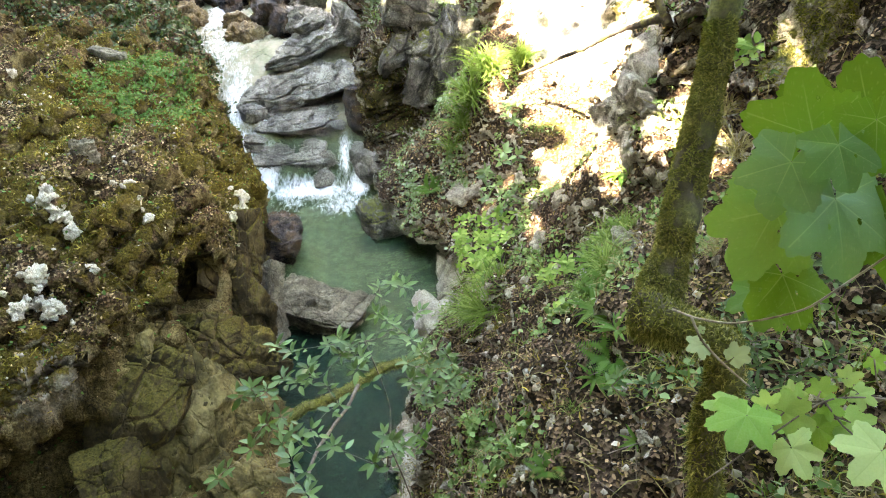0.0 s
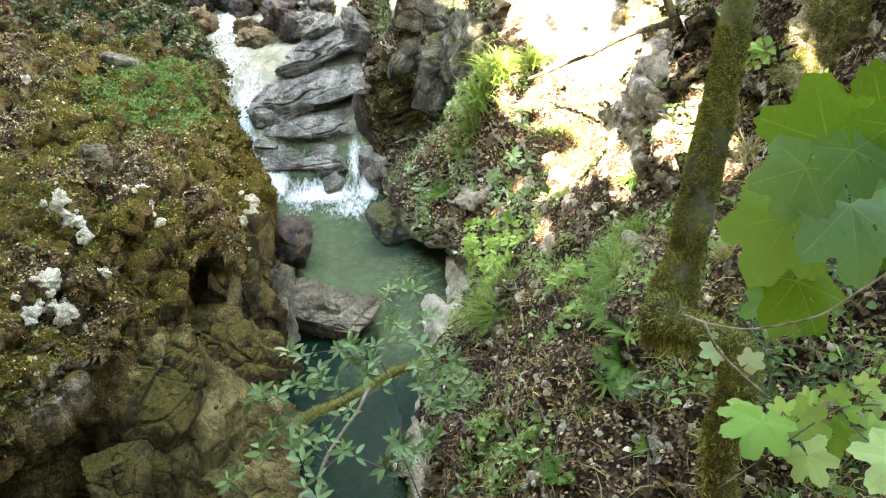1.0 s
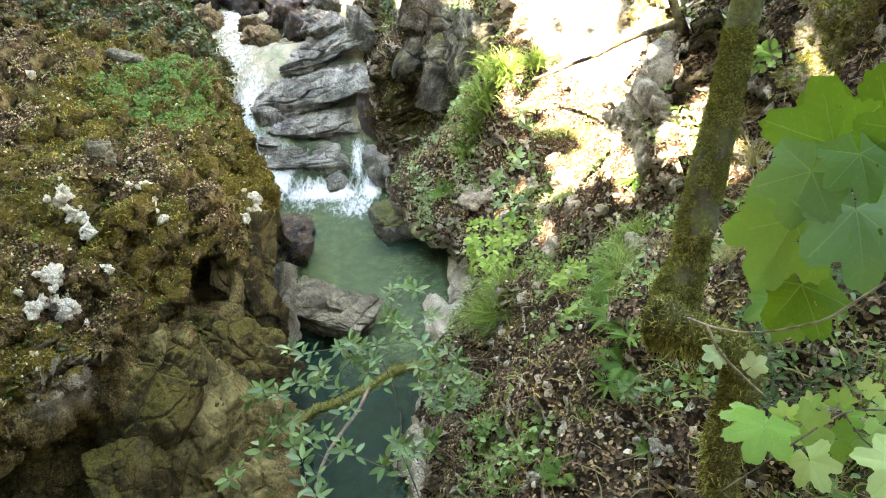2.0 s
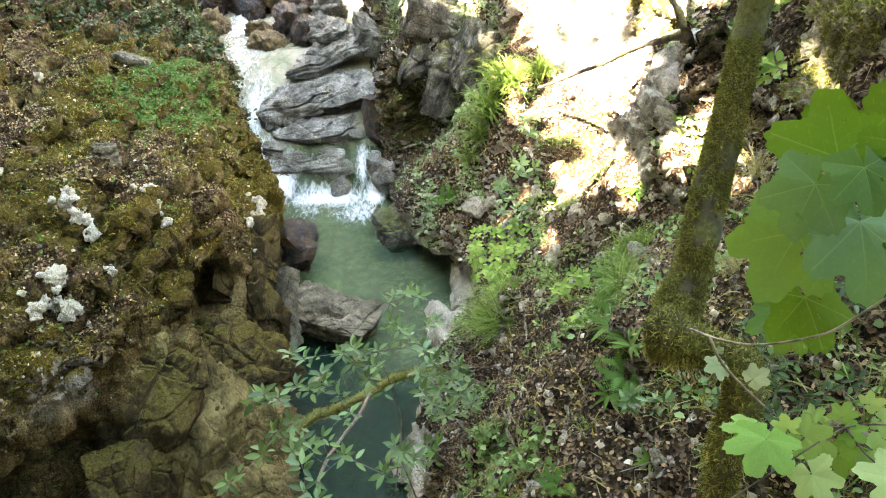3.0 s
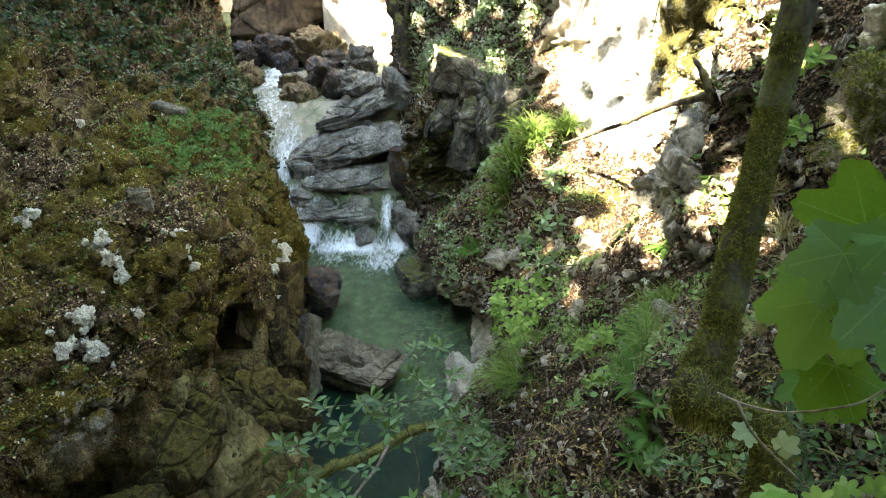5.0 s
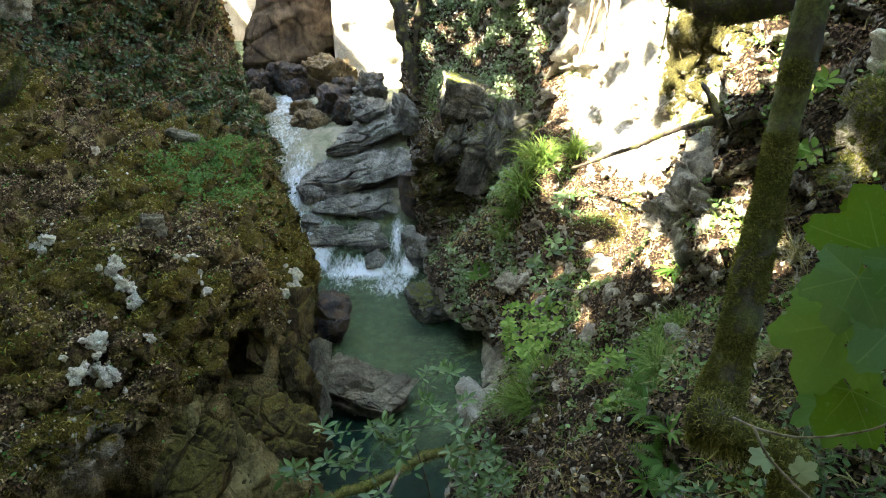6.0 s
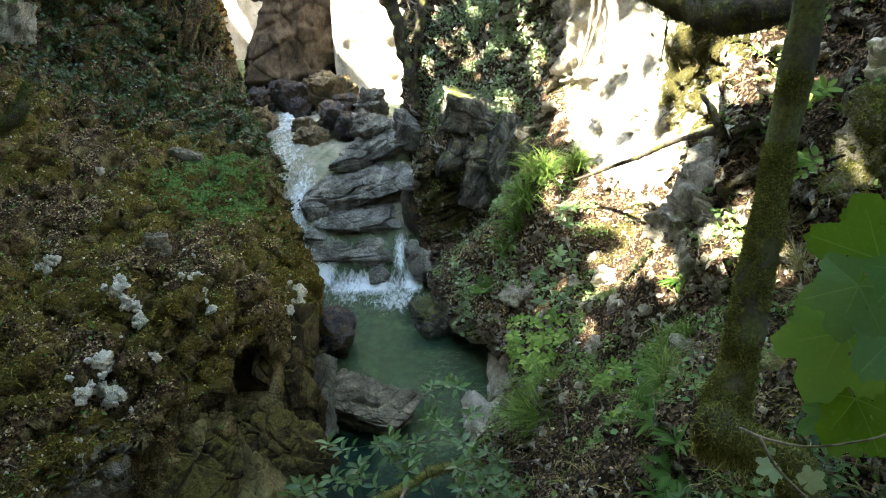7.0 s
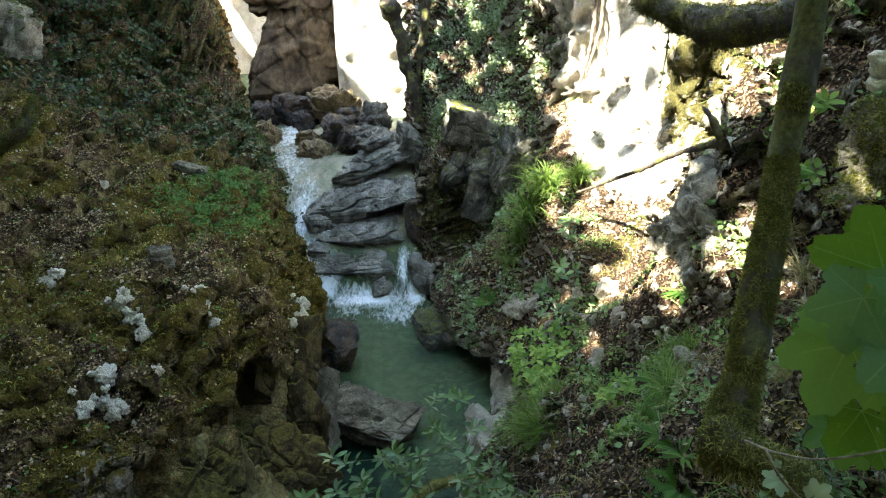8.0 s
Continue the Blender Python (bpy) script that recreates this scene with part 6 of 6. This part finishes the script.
def fern(guess, count, length, bankside=RB, label="glossy strap-leaved fern on the slope"):
    count, length = count + 8, length * 0.58
    at, n = settle(bankside, guess)
    ob = thing("fern", label, "fern", tuple(at), group="ferns on the slope")
    axis = (Vector((0, 0, 1)) + 0.5 * Vector(n)).normalized()
    side = axis.orthogonal().normalized()
    for k in range(count):
        d = Matrix.Rotation(2.4 * k + rng.uniform(-0.4, 0.4), 3, axis) @ side
        d = (d * rng.uniform(0.6, 1.0) + axis * rng.uniform(0.35, 0.9)).normalized()
        leaf_child("leaf", tongue, leaf_pose(Vector(at), Vector(at) + d * length * rng.uniform(0.7, 1.1), axis), ob)


for g, cnt, ln in (((-0.05, 4.6, 1.0), 12, 0.42), ((1.87, 4.97, 3.8), 7, 0.35), ((1.04, 2.86, 4.06), 8, 0.24), ((1.04, 2.75, 4.04), 6, 0.2), ((1.0, 2.3, 4.06), 7, 0.16),
                   ((0.95, 1.9, 4.1), 6, 0.15), ((0.5, 2.3, 3.6), 7, 0.14), ((-0.12, 10.5, 1.25), 9, 0.3), ((1.15, 3.2, 3.9), 8, 0.22), ((1.7, 4.4, 3.6), 8, 0.25), ((0.62, 2.0, 3.8), 6, 0.13), ((1.1, 2.5, 4.2), 9, 0.2), ((1.2, 3.0, 4.1), 9, 0.24), ((0.92, 2.4, 4.0), 8, 0.18), ((1.25, 3.6, 3.7), 9, 0.26), ((1.4, 4.2, 3.4), 9, 0.28), ((0.9, 2.9, 3.7), 8, 0.2)):
    fern(g, cnt, ln)


def frond_mesh(pairs=15):
    """A feathered frond along y: a thin rib with leaflets in pairs that shorten to the tip."""
    t = np.linspace(0.12, 0.98, pairs)
    at = np.stack([0 * t, t, 0.3 * t - 0.42 * t**2], -1)
    v, f = [], []
    for side in (-1, 1):
        for k in range(pairs):
            size = 0.3 * np.sin(np.pi * (0.12 + 0.86 * t[k]) ** 0.8) + 0.03
            w = np.array([(0, 0, 0), (0.5, 0.13, 0.03), (1, 0.1, -0.06), (0.5, -0.1, 0.03)]) * np.array([side * size, size * 1.2, size])
            f.append(tuple(len(v) + q for q in ((0, 1, 2, 3) if side < 0 else (3, 2, 1, 0))))
            v += list(at[k] + w)
    for k in range(pairs - 1):
        f.append(tuple(len(v) + q for q in (0, 1, 2, 3)))
        v += [at[k] - (0.006, 0, 0), at[k] + (0.006, 0, 0), at[k + 1] + (0.005, 0, 0), at[k + 1] - (0.005, 0, 0)]
    return mesh_from("frond", np.array(v), np.array(f), M_FERN)


feather = frond_mesh()
for g, cnt, ln in (((1.01, 2.41, 4.13), 7, 0.2), ((1.0, 2.2, 4.1), 6, 0.18), ((1.06, 2.65, 4.12), 7, 0.2), ((0.62, 1.95, 3.85), 6, 0.14), ((1.15, 3.0, 4.05), 6, 0.22), ((0.3, 9.4, 1.3), 6, 0.35)):
    at, n = settle(RB, g)
    ob = thing("fern", "feathery green fern on the shaded slope", "fern", tuple(at), group="feathery ferns")
    axis = (Vector((0, 0, 1)) + 0.5 * Vector(n)).normalized()
    side = axis.orthogonal().normalized()
    for k in range(cnt):
        d = Matrix.Rotation(6.283 / cnt * k + rng.uniform(-0.4, 0.4), 3, axis) @ side
        d = (d + axis * rng.uniform(0.2, 0.7)).normalized()
        leaf_child("frond", feather, leaf_pose(Vector(at), Vector(at) + d * ln * rng.uniform(0.8, 1.15), axis), ob)


def bushlet(guess, count, radius, leaves, length, meshes, label, bankside=RB, lift=0.2):
    at, n = settle(bankside, guess)
    tips = [tuple(Vector(at) + Vector((rng.uniform(-1, 1) * radius, rng.uniform(-1, 1) * radius * 0.7, lift + rng.uniform(-0.3, 0.9) * radius))) for _ in range(count)]
    return shrub("bush", label, tips, tuple(at), leaves, length, meshes, 0.004, "bush")


M_UNDER = leaf_material("undergrowth_leaf", (0.012, 0.034, 0.009), (0.09, 0.15, 0.05), 0.45, 0.2, "each", gloss=0.25)
dark_leaf = [plain_leaf("leaf", M_UNDER, 0.3, 0.2), plain_leaf("leaf", M_UNDER, 0.22, 0.3)]
pale_shrub = [plain_leaf("leaf", M_PALELEAF, 0.5, 0.15)]
bushlet((1.0, 6.9, 1.6), 60, 0.48, (5, 8), 0.105, bright_leaf, "bright yellow-green bush above the pool", lift=0.2)
bushlet((1.05, 6.4, 1.8), 10, 0.25, (4, 7), 0.1, bright_leaf, "low bright green bush on the slope", lift=0.2)
bushlet((0.95, 6.0, 1.8), 16, 0.3, (4, 7), 0.11, bright_leaf, "low bright green bush on the slope", lift=0.15)
bushlet((1.2, 7.4, 2.0), 14, 0.3, (4, 7), 0.12, shrub_leaf, "grey-green herb among pale stones", lift=0.12)
bushlet((1.25, 4.6, 2.9), 14, 0.25, (4, 7), 0.08, bright_leaf, "green herb on the shaded slope", lift=0.1)
bushlet((1.1, 3.4, 3.5), 14, 0.2, (4, 7), 0.06, bright_leaf, "green herb on the shaded slope", lift=0.08)
bushlet((1.56, 8.31, 2.76), 16, 0.25, (6, 9), 0.11, shrub_leaf, "sunlit pale-leaved bush on the ledge", lift=0.2)
bushlet((1.25, 8.08, 2.1), 7, 0.22, (5, 7), 0.15, shrub_leaf, "broad-leaved herb on the slope", lift=0.12)
bushlet((1.43, 7.83, 2.4), 7, 0.22, (5, 7), 0.15, shrub_leaf, "broad-leaved herb on the slope", lift=0.12)
bushlet((2.45, 4.4, 5.2), 9, 0.25, (5, 7), 0.12, bright_leaf, "green leafy plant on the upper slope", lift=0.15)
bushlet((2.3, 4.1, 4.9), 6, 0.2, (5, 7), 0.12, bright_leaf, "green leafy plant on the upper slope", lift=0.12)
bushlet((1.0, 2.1, 4.1), 5, 0.1, (4, 6), 0.06, shrub_leaf, "small grey-green herb on the slope", lift=0.08)
bushlet((1.3, 1.6, 4.4), 22, 0.3, (5, 8), 0.055, dark_leaf, "dark leafy undergrowth by the tree's foot", lift=0.1)
bushlet((1.6, 1.9, 4.6), 22, 0.3, (5, 8), 0.055, dark_leaf, "dark leafy undergrowth by the tree's foot", lift=0.1)
bushlet((1.9, 2.4, 4.8), 22, 0.3, (5, 8), 0.055, dark_leaf, "dark leafy undergrowth by the tree's foot", lift=0.1)

M_MOSSROCK = rock_material("mossy_pale_rock", (0.05, 0.04, 0.025), (0.3, 0.27, 0.2), (0.6, 0.56, 0.45), 2.4, 0.85, moss=0.24)
WHITE = "knobbly white limestone poking through the moss"
stones_left = [(-3.82, 5.52, 2.76, 0.2), (-3.73, 5.61, 2.69, 0.17), (-3.84, 5.34, 2.68, 0.15), (-3.74, 5.37, 2.58, 0.14), (-3.63, 5.36, 2.55, 0.13), (-3.57, 5.30, 2.49, 0.13), (-3.65, 5.24, 2.50, 0.13),
               (-3.79, 5.16, 2.72, 0.14), (-3.96, 6.56, 3.26, 0.13), (-3.93, 6.46, 3.17, 0.11), (-3.84, 6.37, 3.11, 0.15), (-3.76, 6.25, 3.07, 0.15), (-3.70, 6.20, 2.99, 0.12), (-3.64, 6.12, 2.93, 0.13),
               (-3.16, 6.81, 3.08, 0.13), (-2.99, 6.63, 2.90, 0.09), (-2.96, 6.52, 2.80, 0.1), (-5.00, 7.04, 3.23, 0.13), (-4.96, 6.88, 3.17, 0.1), (-2.41, 8.21, 2.03, 0.16), (-2.34, 8.06, 1.93, 0.18),
               (-2.36, 7.74, 1.98, 0.12), (-5.10, 7.01, 3.24, 0.1), (-5.30, 9.32, 3.60, 0.12), (-3.37, 5.78, 2.67, 0.1)]
crumbs = np.random.default_rng(77)
for k in range(48):
    x, y, z, _ = stones_left[k % 22]
    dx, dy, dz = crumbs.normal(0, 0.13, 3)
    stones_left.append((x + dx, y + dy, z + dz, crumbs.uniform(0.03, 0.075)))
for k, (x, y, z, s) in enumerate(stones_left):
    at, n = settle(LB, (x, y, z))
    boulder("stone", tuple(at + n * s * 0.3), (s, s * 0.85, s * 0.95), (rng.uniform(0, 40), rng.uniform(0, 40), rng.uniform(0, 360)), M_WHITE, WHITE, 100 + k, 0, 0.3, 0.5, n=20 if s > 0.08 else 10, group="white stones on the bank", fine=0.04 if s > 0.08 else 0.02, facets=12)
at, n = settle(LB, (-3.84, 7.49, 3.21))
boulder("stone", tuple(at + n * 0.03), (0.36, 0.28, 0.42), (0, 10, 30), M_SLAB, "tan limestone block set in the moss", 140, 0.1, 0.6, n=24)
at, n = settle(LB, (-4.73, 11.0, 3.47))
boulder("stone", tuple(at + n * 0.06), (0.85, 0.22, 0.14), (0, 8, -20), M_SLAB, "long pale stone lying in the ivy", 141, n=24)
at, n = settle(LB, (-8.4, 12.7, 5.15))
boulder("outcrop", tuple(at + n * 0.1), (1.1, 1.0, 1.2), (0, 10, 30), M_MOSSROCK, "mossy grey rock outcrop on the hillside", 142, 0.0, 0.5, 0.2, n=44, facets=12)
crop = bpy.data.objects["outcrop.001"]
for k, (off, dim) in enumerate((((0.3, -0.45, 0.1), (0.7, 0.5, 0.9)), ((-0.4, -0.4, 0.2), (0.6, 0.5, 0.7)), ((0.1, -0.5, -0.4), (0.8, 0.4, 0.5)), ((0.0, -0.1, 0.6), (0.9, 0.8, 0.5)))):
    boulder("block", off, dim, (10 * k, 5, 20 * k), M_MOSSROCK, "", 146 + k, 0, 0.5, 0.2, n=30, parent=crop, facets=10)
PALESTONE = "loose pale stone among the leaf litter"
stones_right = [(0.74, 8.68, 1.52, 0.3), (1.15, 7.75, 1.69, 0.3), (1.29, 5.45, 2.80, 0.2), (1.58, 6.03, 2.94, 0.22), (1.75, 7.08, 2.75, 0.3), (0.63, 2.59, 3.85, 0.06), (1.65, 4.15, 3.68, 0.16), (0.44, 2.13, 3.74, 0.09),
                (0.97, 1.86, 4.18, 0.08), (0.3, 4.2, 1.5, 0.12), (0.97, 8.44, 1.71, 0.24), (1.6, 6.8, 2.5, 0.14), (1.7, 7.6, 2.7, 0.16), (1.5, 6.5, 2.6, 0.12)]
for k in range(46):
    stones_right.append((rng.uniform(0.3, 1.9), 1.6 + 6.8 * rng.uniform(0, 1) ** 1.2, 0, 0.0))
for k, (x, y, z, s) in enumerate(stones_right):
    if k > 13:
        row = np.argmin(np.abs(pr[:, 200, 1] - y))
        col = np.argmin(np.abs(pr[row, :330, 0] - x) + 9 * (pr[row, :330, 2] < 0.6))
        z, s = pr[row, col, 2], (0.025 + 0.012 * y) * rng.uniform(0.7, 1.4)
    at, n = settle(RB, (x, y, z))
    boulder("stone", tuple(at - n * s * 0.08), (s * 1.2, s, s * 0.8), (rng.uniform(0, 40), rng.uniform(0, 40), rng.uniform(0, 360)), M_PALE, PALESTONE, 160 + k, 0, 0.7, 0.3, n=16, facets=9, group="stones on the slope", fine=0.015)

# stones bedded in the grey outcrop
n_ = Nodes("bedded_cobbles")
M_COBBLE = n_.done(Base_Color=n_.mix(n_.noise(30, 4), n_.ramp(n_.each(), (0.0, (0.07, 0.065, 0.05)), (0.5, (0.3, 0.28, 0.23)), (1.0, (0.66, 0.63, 0.54))), (0.12, 0.11, 0.085)), Roughness=0.9, Normal=n_.bump(n_.noise(60, 4), 0.6, 0.01))
crag = bpy.data.objects["outcrop"]
cobbles = [boulder("cobble", (0, 0, 0), (1, 0.8, 0.75), (0, 0, 0), M_COBBLE, "", 300 + k, 0, 0.35, 0.2, n=9, parent=crag, fine=0.05) for k in range(4)]
skin = np.array([v.co for v in crag.data.vertices])
for k in range(130):
    v = skin[int(rng.integers(0, len(skin)))]
    ob = cobbles[k] if k < 4 else new("cobble", cobbles[k % 4].data)
    ob.parent = crag
    s = 0.025 + 0.05 * rng.uniform() ** 2
    ob.matrix_basis = pose(*(v * 0.992), rng.uniform(0, 360), rng.uniform(0, 360), rng.uniform(0, 360)) @ Matrix.Diagonal((s, s, s, 1))

# sticks lying about, and the mossy rock by the upper slope
stick = (np.array([(-0.5, -0.012, 0), (-0.5, 0.012, 0), (0.02, -0.01, 0.05), (0.02, 0.01, 0.05), (0.5, -0.005, 0), (0.5, 0.005, 0)]), [(0, 1, 3, 2), (2, 3, 5, 4)])
cover("twigs", "thin dead twigs lying in the leaf litter", "twigs", RB, seen_r * flat_r * (1 - wall) * (1 - hump) * (0.2 + near_r), 1800, (0.08, 0.3), stick, M_TWIG, 320, 0.25, 0.03)
cover("twigs", "thin dead twigs lying on the mossy bank", "twigs", LB, seen_l * flat_l * (1 - hill_l), 1500, (0.1, 0.4), stick, M_TWIG, 321, 0.25, 0.04)
at, n = settle(RB, (2.5, 3.75, 5.3))
draped = boulder("mossy_rock", tuple(at), (0.4, 0.4, 0.8), (0, 14, 20), M_MOSSROCK, "moss-draped pale rock on the upper slope", 190, 0, 0.5, 0.25, n=30)
spots_, no_, r = skin_spots(draped, 6000, 91, lambda m, n: (vnoise(m / 0.12, 92) > -0.35) * (m[:, 2] > -0.3))
v, f = strew(*strand, spots_, basis(no_ + 0.5 * r.standard_normal((6000, 3)) - np.array([0, 0, 0.5]), r.uniform(0, 6.283, 6000)), r.uniform(0.015, 0.05, 6000))
drape = new("moss", mesh_from("moss", v, f, M_TREEMOSS))
drape.parent = draped
tagged(drape, "golden moss draped over the rock")
at, n = settle(RB, (2.75, 3.95, 5.75))
boulder("stone", tuple(at), (0.35, 0.3, 0.3), (0, 0, 30), M_WHITE, "white knobbly stone on the upper slope", 191, 0, 0.4, 0.35, n=20)
